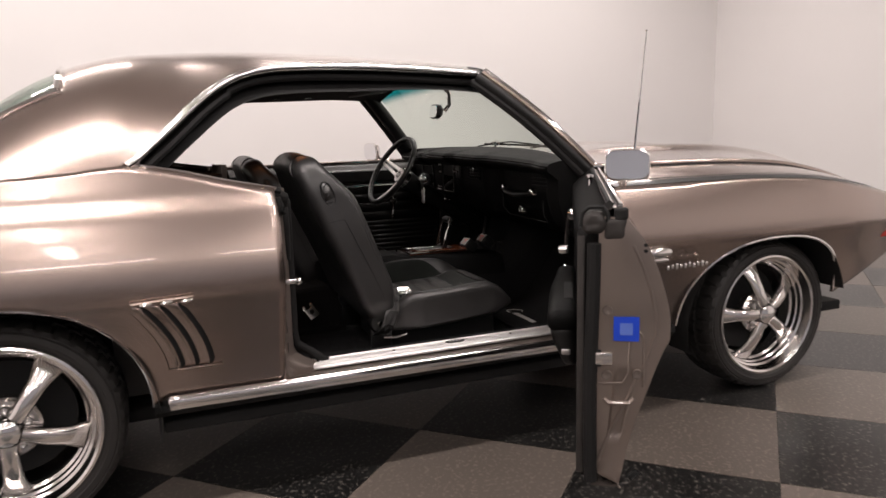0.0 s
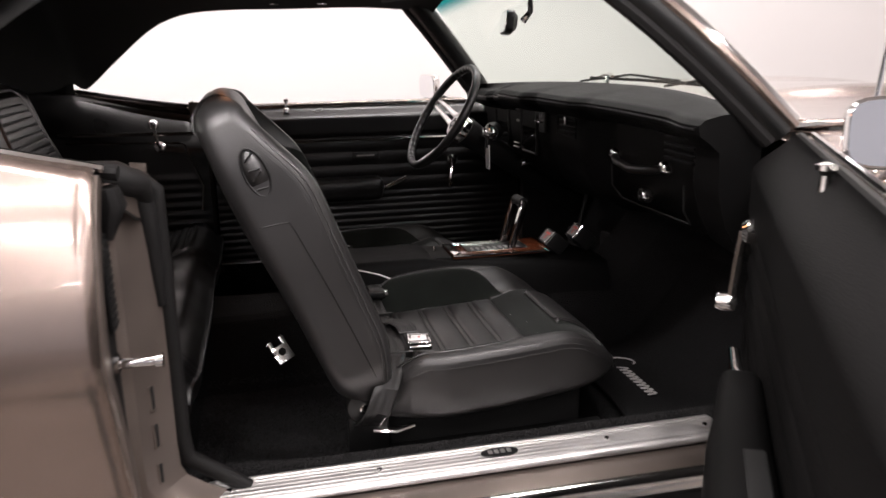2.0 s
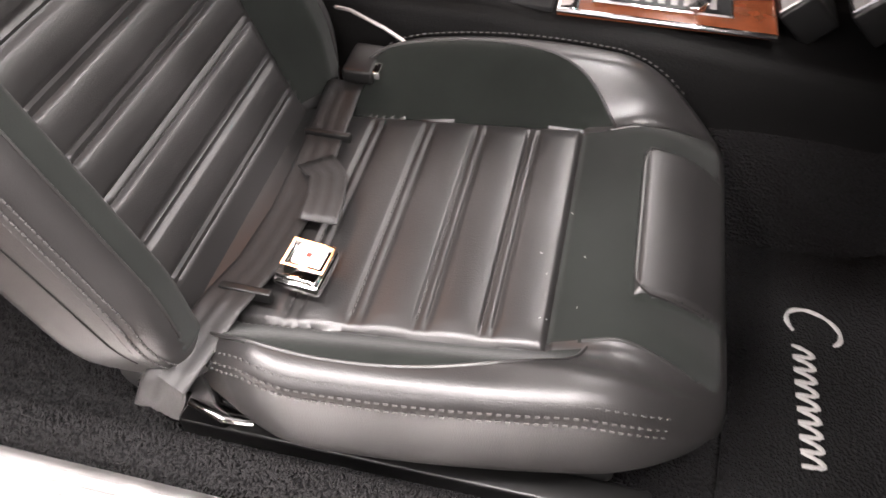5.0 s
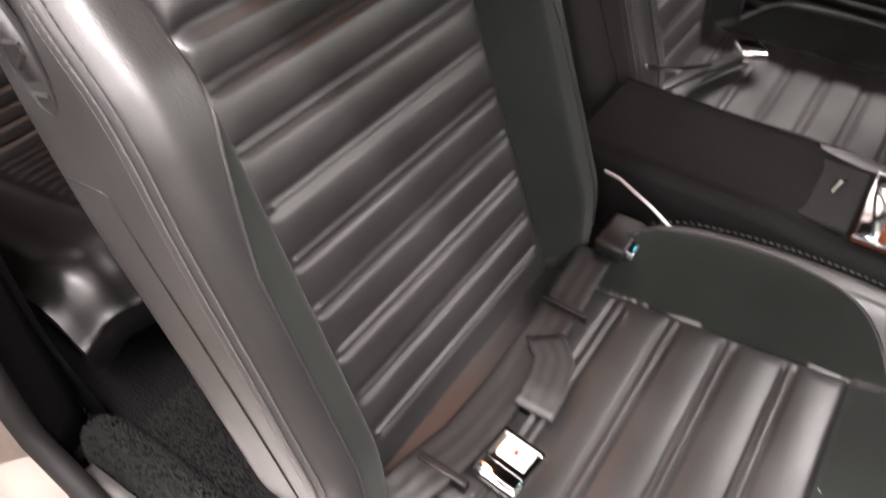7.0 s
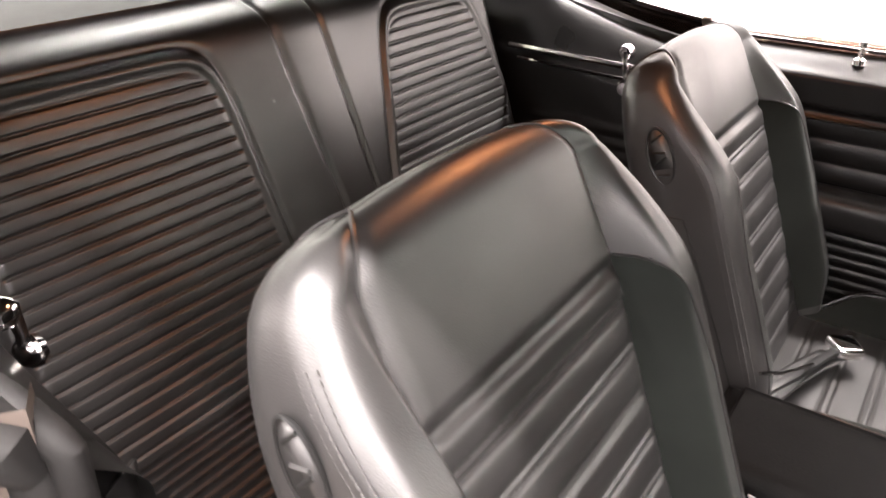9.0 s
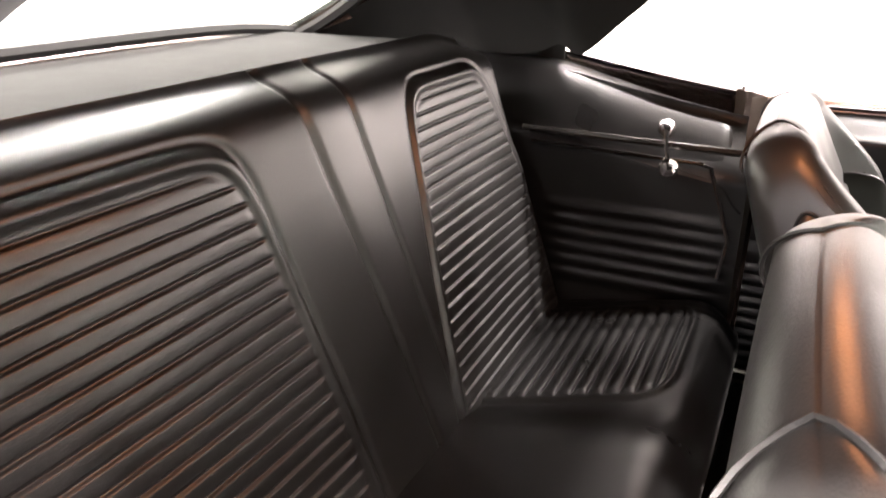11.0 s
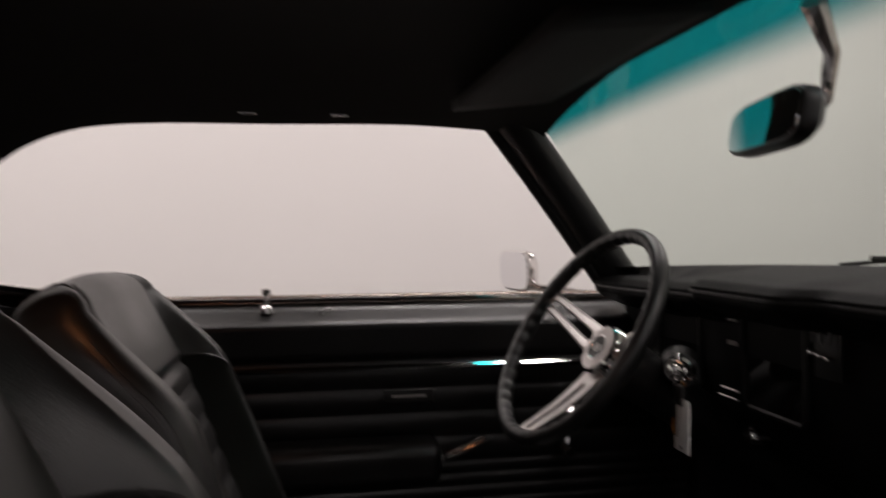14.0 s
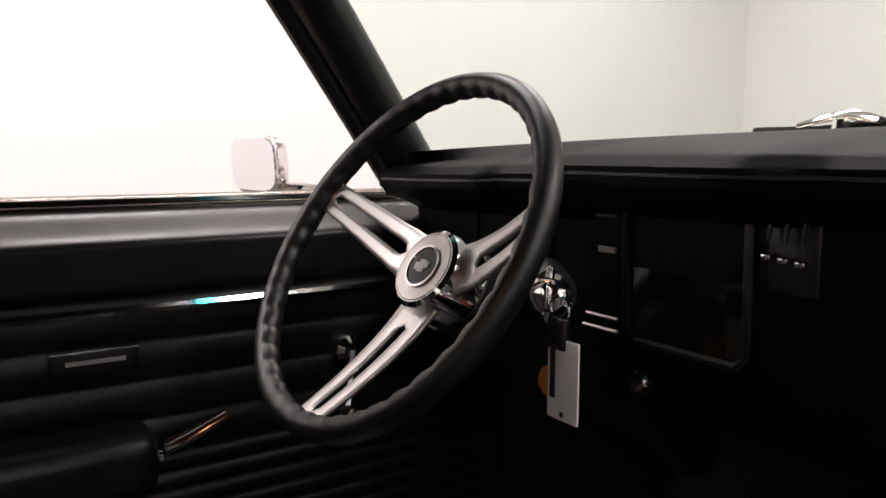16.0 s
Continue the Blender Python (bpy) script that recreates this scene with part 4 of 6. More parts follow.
def bench_cushion(u, v):
    y = (2 * v - 1) * 0.642
    x = 0.44 + 0.385 * u
    z = 0.476 + 0.085 * u
    front = smooth(0.84, 1.0, u)
    hump = math.exp(-(y / 0.14) ** 4)
    z += 0.02 * hump
    for a, b in ((-0.515, -0.20 - 0.05 * u), (0.18 + 0.07 * u, 0.53 + 0.04 * u)):
        c, h = (a + b) / 2, (b - a) / 2
        q = ((abs(y - c) / h) ** 7 + (abs(u - 0.42) / 0.42) ** 9) ** (1 / 8)
        z += (1 - smooth(0.96, 1.03, q)) * (0.009 * abs(math.sin(math.pi * u * 16)) ** 0.4 - 0.003)
        z += 0.007 * math.exp(-((q - 1.06) / 0.03) ** 2)
    for off in (0.93, 0.965, 1.0):
        z -= 0.003 * math.exp(-((abs(y) - 0.575 * off) / 0.004) ** 2) * smooth(0.55, 0.75, u)
    z -= 0.06 * front**2 + 0.025 * smooth(0.59, 0.642, abs(y)) ** 2
    corner = smooth(0.62, 1.0, u) ** 2
    return Vector((x + 0.03 * math.sin(math.pi * front / 2) - 0.015 * smooth(0.50, 0.642, abs(y)) ** 2 * u, y * (1 - 0.012 * corner), z))


part("cushion", grid(bench_cushion, 240, 170), VINYL, bench, "black vinyl bench cushion with pleats", sharp=180)
for s in (0, 1):
    part("cushion_side", grid(lambda u, v: bench_cushion(u, s) + Vector((-0.04 * u * v * v, (0.03 if s == 0 else -0.03) * v * v, -0.085 * v)), 30, 8), VINYL, bench)
part("cushion_front", grid(lambda u, v: bench_cushion(1, v) + Vector((-0.04 * u * u, -0.03 * u * u * (2 * v - 1), -0.085 * u)), 8, 60), VINYL, bench)

# ---- front bucket seats ----


def ring_section(a, front, d_back, rf, rb, nf=140):
    """Closed outline (w, d) of an upholstered block: shaped front, rounded corners, flat sides and back."""
    af = a - rf
    de, df_ = front(af), front(-af)
    pts = [(af * (1 - 2 * k / nf), front(af * (1 - 2 * k / nf))) for k in range(nf + 1)]
    left = [(-af - rf * math.sin(t), df_ - rf * (1 - math.cos(t))) for t in np.linspace(0, math.pi / 2, 8)[1:]]
    side = [(-a, (df_ - rf) + (d_back + rb - df_ + rf) * t) for t in np.linspace(0, 1, 6)[1:]]
    low = [(-a + rb * (1 - math.cos(t)), d_back + rb * (1 - math.sin(t))) for t in np.linspace(0, math.pi / 2, 7)[1:]]
    half = left + side + low
    right = [(-w, d + (de - df_) * min(1.0, max(0.0, (d - d_back - rb) / max(1e-6, df_ - d_back - rb)))) for w, d in reversed(half)]
    back = [((-a + rb) + 2 * (a - rb) * t, d_back) for t in np.linspace(0, 1, 12)[1:-1]]
    return pts + half + back + right


def pleat(t):
    """Height of a pleat pattern: wide soft bands parted by a narrow twin-stitched rib."""
    f = t - math.floor(t)
    g = math.exp(-((f - 0.05) / 0.035) ** 2) + math.exp(-((f - 0.23) / 0.035) ** 2) + math.exp(-((f - 1.05) / 0.035) ** 2)
    band = math.sin(math.pi * min(1, max(0, (f - 0.23) / 0.82))) ** 0.6 if f > 0.23 else 0.25 * math.sin(math.pi * max(0, (f - 0.05) / 0.18))
    return 0.0042 * band - 0.0024 * min(1, g)


def stitches(path, gap, length, r=0.0011):
    bm = bmesh.new()
    for p, q in zip(path, path[1:]):
        n = max(1, round((q - p).length / gap))
        d = (q - p).normalized()
        for k in range(n):
            c = p.lerp(q, (k + 0.2) / n)
            add_tube(bm, [c, c + d * length], r, 4)
    return bm


def loft(rows):
    bm = bmesh.new()
    vs = [[bm.verts.new(p) for p in r] for r in rows]
    n = len(rows[0])
    for a, b in zip(vs, vs[1:]):
        for j in range(n):
            bm.faces.new((a[j], a[(j + 1) % n], b[(j + 1) % n], b[j]))
    return bm, vs


def bucket(y0, x_off, z_off, skew):
    seat = thing("bucket_seat", 1.35 + x_off, y0, 0.28, "black leather bucket seat with suede inserts and pleats", "car seat", group="front bucket seats")
    L, N = Vector((-0.360, 0, 0.933)), Vector((0.933, 0, 0.360))
    O = Vector((1.182 + x_off, y0, 0.47 + z_off))
    H, RC, TR = 0.605, 0.150, 0.050
    A0 = 0.252

    def width(h):
        a = A0 - 0.012 * smooth(0.30, 0.60, h) - 0.030 * smooth(0.09, -0.04, h) ** 2
        k = max(0.0, (h - (H - RC)) / RC)
        return a - 0.085 * (1 - math.sqrt(max(0, 1 - k * k)))

    def bolster(h):
        return 0.056 * (1 - 0.90 * smooth(0.38, 0.600, h)) * (1 - 0.45 * smooth(0.10, -0.03, h))

    def front_of(h):
        u = (h + 0.035) / (H + 0.035)
        b = bolster(h)

        def f(w):
            aw = abs(w)
            d = b * smooth(0.166, 0.195, aw) - 0.004
            if aw < 0.166:
                e = smooth(0.1665, 0.147, aw)
                if 0.10 < u < 0.735:
                    d += e * pleat((u - 0.10) / 0.635 * 8.0)
                elif u >= 0.735:
                    d += e * 0.0045 * smooth(0.735, 0.76, u)
            d -= 0.006 * math.exp(-((aw - 0.1665) / 0.0035) ** 2) * smooth(-0.02, 0.04, h) * (1 - 0.75 * smooth(0.44, 0.55, h))
            d -= 0.0045 * math.exp(-((h - 0.432) / 0.006) ** 2) * smooth(0.168, 0.160, aw)
            # the plain upper field curves back towards the top
            return d - 0.019 * min(1.0, max(0.0, (h - 0.425) / 0.175))
        return f
    def suede_to(h):
        return 0.166 + 0.054 * math.sqrt(min(1.0, max(0.0, (0.442 - h) / 0.16)))
    rows = []
    hs = list(np.linspace(-0.035, H - TR, 190))
    for h in hs:
        db = -0.080 - 0.016 * smooth(0.15, 0.48, h) - 0.006 * math.sin(math.pi * max(0, h) / H)
        low = smooth(0.055, -0.035, h)
        sec = ring_section(width(h), front_of(h), db + 0.02 * low * low, 0.030, 0.034)
        rows.append([O + L * h + N * d + Vector((0, w, 0)) for w, d in sec])
    sec = ring_section(width(H - TR), front_of(H - TR), -0.0965, 0.030, 0.034)
    for ph in np.linspace(0, math.pi / 2, 13)[1:]:
        c, s_ = math.cos(ph), math.sin(ph)
        k = (width(H - TR + TR * s_) / width(H - TR))
        rows.append([O + L * (H - TR + TR * s_ - 0.010 * (abs(w) / 0.2) ** 2 * s_) + N * (-0.052 + (d + 0.052) * (0.04 + 0.96 * c)) + Vector((0, w * k, 0)) for w, d in sec])
    bm, vs = loft(rows)
    bm.faces.new(vs[-1])
    bm.faces.new(vs[0][::-1])
    for f in bm.faces:
        r = f.calc_center_median() - O
        h, w, d = r.dot(L), abs(r.y), r.dot(N)
        if 0.1675 < w < suede_to(h) and d > front_of(h)(w) - 0.012 and 0.01 < h < 0.442:
            f.material_index = 1
    bk = part("backrest", bm, [LEATHER, SUEDE], seat, "black leather backrest with pleats and suede bolsters", sharp=50)
    for s in (-1, 1):
        for off in (0.000, 0.008, 0.016):
            path = []
            for h in np.linspace(0.0, H - 0.075, 44):
                a = width(h)
                de = front_of(h)(a - 0.022)
                path.append(O + L * h + N * (de - 0.0125 - off) + Vector((0, s * (a - 0.0015 + (0.0005 if off else -0.0025)), 0)))
            tagged(part("stitching", stitches(path, 0.0075, 0.0042), THREAD, bk), kind="stuff")
        path = [O + L * h + N * (front_of(h)(suede_to(h)) + 0.0002) + Vector((0, s * suede_to(h), 0)) for h in np.linspace(0.03, 0.4415, 60)]
        part("suede_seam", tube(path, 0.0017, 5), LEATHER, bk)
        curve = []
        for t in np.linspace(0, 1, 30):
            if t < 0.35:
                h, d = 0.374 - 0.012 * (t / .35) ** 2, -0.084 + 0.076 * t / 0.35
            else:
                k = (t - 0.35) / 0.65
                h, d = 0.362 - 0.336 * k, -0.008 + 0.018 * math.sin(math.pi * 0.5 * k)
            q = d - 0.010
            cut = 0.0
            edge = -0.046 - 0.016 * smooth(0.15, 0.48, h)
            if q < edge:
                k2 = min(1.0, (edge - q) / 0.034)
                cut = 0.034 * (1 - math.sqrt(max(0.0, 1 - k2 * k2)))
            curve.append(O + L * h + N * q + Vector((0, s * (width(h) + 0.0002 - cut), 0)))
        part("shell_seam", tube(curve, 0.0011, 5), PLASTIC, bk)
        df, wp = front_of(H - TR)(0.168), 0.165
        pipe = []
        for t in np.linspace(-0.25, math.pi + 0.1, 18):
            c, q = math.cos(t), math.sin(t)
            k = width(H - TR + TR * max(q, 0)) / width(H - TR)
            dd = -0.052 + ((df + 0.053) * c if c > 0 else 0.0515 * c)
            pipe.append(O + L * (H - TR + (TR + 0.001) * q - 0.007 * max(q, 0)) + N * dd + Vector((0, s * wp * k, 0)))
        part("top_piping", tube(pipe, 0.0021, 5), LEATHER, bk)
        # oval maker's emblem as an embossed oval with plain bars
        yy = s * (width(0.462) + 0.0008)
        bmp = bmesh.new()
        bmp.faces.new([bmp.verts.new(O + L * (0.462 + 0.042 * math.cos(a)) + N * (-0.034 + 0.0188 * math.sin(a)) + Vector((0, yy, 0))) for a in np.linspace(0, 2 * math.pi, 32, endpoint=False)])
        part("emblem_field", bmp, LEATHER, bk, "pressed oval field", solid=0.001)
        bmx = bmesh.new()
        add_tube(bmx, [O + L * (0.462 + 0.043 * math.cos(a)) + N * (-0.034 + 0.0195 * math.sin(a)) + Vector((0, yy, 0)) for a in np.linspace(0, 2 * math.pi, 32, endpoint=False)], 0.0022, 6, closed=True)
        for k in range(4):
            c0 = O + L * (0.434 + 0.017 * k) + N * -0.044 + Vector((0, yy, 0))
            add_tube(bmx, [c0, c0 + N * 0.019 + L * (0.010 if k % 2 else -0.002)], 0.0032, 5, flat=0.6)
        part("emblem", bmx, PLASTIC, bk, "embossed black oval emblem")
    # cushion
    X0, XL = 1.165 + x_off, 0.522

    def yc(u):
        return y0 + 0.006 + skew * max(0.0, u - 0.15)

    def arc_w(u):
        """Half width of the suede field beside the pleats."""
        k = (u - 0.40) / 0.37
        return 0.150 + 0.085 * math.sqrt(max(0.0, 1 - k * k))

    def cw(u):
        return 0.246 + 0.018 * math.sin(math.pi * u) - 0.060 * (1 - math.sqrt(max(0, 1 - max(0, (u - 0.80) / 0.20) ** 2))) - 0.045 * smooth(0.30, 0, u)

    def top_of(u):
        b = 0.050 * smooth(-0.05, 0.22, u) * (1 - 0.50 * smooth(0.74, 0.96, u))

        def f(w):
            aw = abs(w)
            rise = 1.0 + (0.45 if w * y0 < 0 else 0.0) * math.sin(math.pi * min(1.0, u / 0.9))
            z = 0.466 + 0.012 * u + b * rise * smooth(0.162, 0.226, aw)
            if aw < 0.166:
                e = smooth(0.1665, 0.140, aw)
                if 0.075 < u < 0.690:
                    z += 0.9 * e * pleat((u - 0.075) / 0.615 * 5.0)
            if u >= 0.68:
                pad = smooth(0.828, 0.846, u) * smooth(0.112, 0.102, aw)
                z += 0.010 * pad + 0.020 * smooth(0.69, 0.83, u) * smooth(0.20, 0.14, aw)
            z -= 0.006 * math.exp(-((aw - 0.1665) / 0.0035) ** 2) * smooth(0.03, 0.08, u) * (1 - smooth(0.68, 0.70, u))
            z -= 0.006 * math.exp(-((u - 0.694) / 0.006) ** 2) * smooth(0.172, 0.165, aw)
            k = min(1.0, max(0.0, (u - 0.80) / 0.20))
            return z - 0.066 * (1 - math.sqrt(1 - 0.97 * k * k))
        return f
    rows = []
    for u in np.linspace(0, 1, 220):
        k = max(0.0, (u - 0.84) / 0.16)
        sec = ring_section(cw(u), top_of(u), 0.383 + 0.020 * u + 0.016 * k**3, 0.026, 0.018)
        rows.append([Vector((X0 + XL * u + 0.018 * math.sin(math.pi * max(0, min(1, (z - 0.36) / 0.12))) * k * k, yc(u) + w, z + z_off)) for w, z in sec])
    bm, vs = loft(rows)
    bm.faces.new(vs[-1])
    bm.faces.new(vs[0][::-1])
    for f in bm.faces:
        c = f.calc_center_median()
        u = (c.x - X0) / XL
        w = abs(c.y - yc(u))
        if c.z - z_off < top_of(min(1, max(0, u)))(c.y - yc(u)) - 0.006:
            continue
        front = 0.158 + 0.02 * smooth(0.80, 1.0, u)
        if (0.1675 < w < arc_w(u) and 0.03 < u < 0.76) or (w < front and 0.695 < u < 1.01 and not (u > 0.837 and w < 0.107)):
            f.material_index = 1
    cu = part("cushion", bm, [LEATHER, SUEDE], seat, "black leather cushion with pleats and suede inserts", sharp=50)
    for s in (-1, 1):
        for dy, dz in ((-0.006, -0.003), (-0.0005, -0.014), (0.0008, -0.024)):
            path = [Vector((X0 + XL * u, yc(u) + s * (cw(u) + dy), top_of(u)(s * (cw(u) - 0.026)) + dz + z_off)) for u in np.linspace(0.03, 0.92, 60)]
            tagged(part("stitching", stitches(path, 0.0075, 0.0042), THREAD, cu), kind="stuff")
        seam = [Vector((X0 + XL * u, yc(u) + s * arc_w(u), top_of(u)(s * arc_w(u)) + 0.0003 + z_off)) for u in np.linspace(0.05, 0.765, 60)]
        part("suede_seam", tube(seam, 0.0018, 5), LEATHER, cu)
        seam = [Vector((X0 + XL * u, yc(u) + s * (0.158 + 0.02 * smooth(.80, 1, u)), top_of(u)(s * (0.158 + 0.02 * smooth(.80, 1, u))) + 0.0003 + z_off)) for u in np.linspace(0.755, 0.998, 30)]
        part("suede_seam", tube(seam, 0.0018, 5), LEATHER, cu)
    rim = [(0.995, -0.107), (0.96, -0.107), (0.90, -0.107), (0.862, -0.106), (0.846, -0.102), (0.838, -0.093)] + [(0.836, w) for w in np.linspace(-0.08, 0.08, 9)] + [(0.838, 0.093), (0.846, 0.102), (0.862, 0.106), (0.90, 0.107), (0.96, 0.107), (0.995, 0.107)]
    part("pad_seam", tube([Vector((X0 + XL * u, yc(u) + w, top_of(u)(abs(w)) + 0.0005 + z_off)) for u, w in rim], 0.0022, 5), LEATHER, cu)
    for k in range(6):
        for f in (0.05, 0.23):
            u = 0.075 + 0.615 * (k + f) / 5.0
            if u < 0.68:
                x, z = X0 + XL * u, 0.4665 + 0.012 * u - 0.0020 + z_off
                tagged(part("pleat_stitching", stitches([Vector((x, yc(u) - 0.146, z)), Vector((x, yc(u) + 0.146, z))], 0.0072, 0.0042), THREAD, cu), kind="stuff")
    for k in range(9):
        for f in (0.05, 0.23):
            u = 0.10 + 0.635 * (k + f) / 8.0
            if u < 0.735:
                c = O + L * (-0.035 + (H + 0.035) * u) + N * -0.0060
                tagged(part("pleat_stitching", stitches([c + Vector((0, -0.150, 0)), c + Vector((0, 0.150, 0))], 0.0072, 0.0042), THREAD, bk), kind="stuff")
    # base, recliner, lever
    zo = z_off
    # Base coloured near black to stand for the shadow under the cushion.
    part("shaded_seat_base", box(1.19 + x_off, 1.62 + x_off, y0 - 0.17, y0 + 0.17, 0.30, 0.390 + zo, r=0.01), DARK, seat)
    for s in (-1, 1):
        part("seat_track", box(1.14 + x_off, 1.66 + x_off, y0 + s * 0.19 - 0.018, y0 + s * 0.19 + 0.018, 0.283, 0.315, r=0.004), PLASTIC, seat)
        rc = disc_frame((1.150 + x_off, y0 + s * 0.205, 0.425 + zo), (0, s, 0))
        hub = part("recliner_hub", lathe([(0.036, -.03), (0.036, .010), (0.030, .018), (0.016, .020), (0, .020)], 28, rc, cap=False), PLASTIC, seat, "black round recliner cover")
        part("bolt", lathe([(0.010, .018), (0.009, .026), (0, .027)], 12, rc, cap=False), CHROME, hub)
        part("recliner_bracket", box(1.12 + x_off, 1.20 + x_off, y0 + s * .20 - .006, y0 + s * .20 + .006, 0.31, 0.45 + zo, r=0.004), PLASTIC, seat)
    part("lever", tube([(1.17 + x_off, y0 - 0.204, 0.366 + zo), (1.215 + x_off, y0 - 0.214, 0.364 + zo), (1.250 + x_off, y0 - 0.216, 0.372 + zo)], [0.008, 0.010, 0.007], 10, flat=0.6), CHROME, seat, "chrome seat release lever")
    return seat, O, L, N


pass_seat, PO, PL, PN = bucket(-0.395, 0.0, 0.0, 0.05)
drv_seat, DO, DL, DN = bucket(0.395, -0.055, -0.040, 0.0)


def strap(pts, width, name, parent, thick=0.0022, across=(0, 1, 0), label=""):
    """Flat webbing along pts."""
    pts = [Vector(p) for p in pts]
    ac = Vector(across)

    def fn(u, v):
        i = u * (len(pts) - 1)
        k = min(int(i), len(pts) - 2)
        p = pts[k].lerp(pts[k + 1], i - k)
        d = (pts[k + 1] - pts[k]).normalized()
        a = (ac - d * ac.dot(d)).normalized()
        n = d.cross(a)
        return p + a * (v - 0.5) * width + n * 0.0006 * math.cos(2 * math.pi * v * 3)
    return part(name, grid(fn, (len(pts) - 1) * 3, 12), WEBBING, parent, label, solid=thick)


# lap belt on the passenger seat: outer half with the chrome latch, inner half with the buckle
belt_l = thing("seat_belt", 1.27, -0.5, 0.47, "black lap belt with chrome buckle lying on the seat", "seat belt")
strap([(1.148, -0.585, 0.372), (1.158, -0.625, 0.392), (1.174, -0.647, 0.425), (1.192, -0.638, 0.468), (1.220, -0.565, 0.499), (1.232, -0.50, 0.492), (1.235, -0.42, 0.487), (1.232, -0.34, 0.487), (1.228, -0.26, 0.492), (1.226, -0.20, 0.500)], 0.046, "webbing", belt_l, across=(1, 0, 0))
strap([(1.236, -0.345, 0.494), (1.262, -0.372, 0.500), (1.272, -0.410, 0.503), (1.273, -0.440, 0.498)], 0.042, "webbing", belt_l, across=(1, 0.3, 0))
bkm = Matrix.Translation((1.284, -0.500, 0.496)) @ Matrix.Scale(0.84, 4) @ Matrix.Rotation(math.radians(-6), 4, "Z") @ Matrix.Rotation(math.radians(4), 4, "X")
bmx = bmesh.new()
add_box(bmx, -0.030, 0.030, -0.034, 0.030, -0.008, 0.010, bkm, r=0.006)
bu = part("buckle", bmx, CHROME, belt_l, "chrome seat belt buckle")
part("buckle_frame", tube([bkm @ Vector((x, y, 0.011)) for x, y in ((-.026, -.012), (.026, -.012), (.026, .026), (-.026, .026))], 0.0035, 6, closed=True), CHROME, bu)
part("press_button", box(-0.019, 0.019, -0.004, 0.022, 0.009, 0.0135, bkm, r=0.002), WHITE, bu, "pale press button")
part("button_mark", box(-0.003, 0.003, 0.006, 0.012, 0.0135, 0.0142, bkm), RED, bu)
part("buckle_lip", box(-0.027, 0.027, -0.033, -0.014, 0.008, 0.013, bkm @ Matrix.Rotation(math.radians(-10), 4, "X"), r=0.003), CHROME, bu)
part("belt_slider", box(1.205, 1.262, -0.300, -0.292, 0.485, 0.497, r=0.002), PLASTIC, belt_l)
part("belt_slider", box(1.208, 1.262, -0.545, -0.536, 0.486, 0.500, r=0.002), PLASTIC, belt_l)
part("inner_latch", box(1.222, 1.262, -0.205, -0.142, 0.500, 0.520, Matrix.Translation((0, 0, 0)), r=0.005), PLASTIC, belt_l, "black plastic belt latch")
part("latch_tongue", box(1.255, 1.270, -0.200, -0.148, 0.506, 0.518, r=0.002), CHROME, belt_l)
part("stalk_cable", tube([(1.19, -0.120, 0.552), (1.212, -0.125, 0.553), (1.26, -0.137, 0.541), (1.305, -0.147, 0.522)], 0.0022, 6), BRUSHED, belt_l, "bare steel stalk cable")
belt_d = thing("seat_belt", 1.2, 0.3, 0.5, "black lap belt with chrome latch beside the console", "seat belt")
strap([(1.13, 0.20, 0.44), (1.16, 0.28, 0.462), (1.185, 0.35, 0.463), (1.21, 0.41, 0.458)], 0.046, "webbing", belt_d, across=(1, -0.2, 0.1))
part("latch", box(-0.024, 0.024, -0.026, 0.026, -0.010, 0.014, Matrix.Translation((1.222, 0.425, 0.468)) @ Matrix.Rotation(math.radians(35), 4, "Z"), r=0.006), CHROME, belt_d, "chrome belt latch")
part("latch_stalk", tube([(1.12, 0.150, 0.48), (1.17, 0.25, 0.490), (1.20, 0.36, 0.478), (1.215, 0.41, 0.470)], 0.010, 8, flat=0.6), PLASTIC, belt_d)
part("stalk_cable", tube([(1.135, 0.135, 0.555), (1.16, 0.20, 0.525), (1.19, 0.30, 0.495)], 0.003, 6), ALLOY, belt_d)

# belt anchor on the rear floor beside the tunnel
anch = thing("belt_anchor_plate", 0.98, -0.2, 0.33, "small bare steel belt anchor plate bolted to the tunnel", "anchor plate")
am = disc_frame((1.008, -0.172, 0.376), (0.0, -0.86, 0.50)) @ Matrix.Rotation(math.radians(28), 4, "Z")
part("plate", box(-0.022, 0.022, -0.026, 0.018, 0.004, 0.008, am, r=0.0015), ALLOY, anch)
part("prong", box(-0.022, -0.010, 0.016, 0.036, 0.004, 0.008, am, r=0.0015), ALLOY, anch)
part("prong", box(0.010, 0.022, 0.016, 0.036, 0.004, 0.008, am, r=0.0015), ALLOY, anch)
part("bolt", lathe([(0.010, 0.006), (0.010, .013), (0, .014)], 6, am, cap=False), DARK, anch)

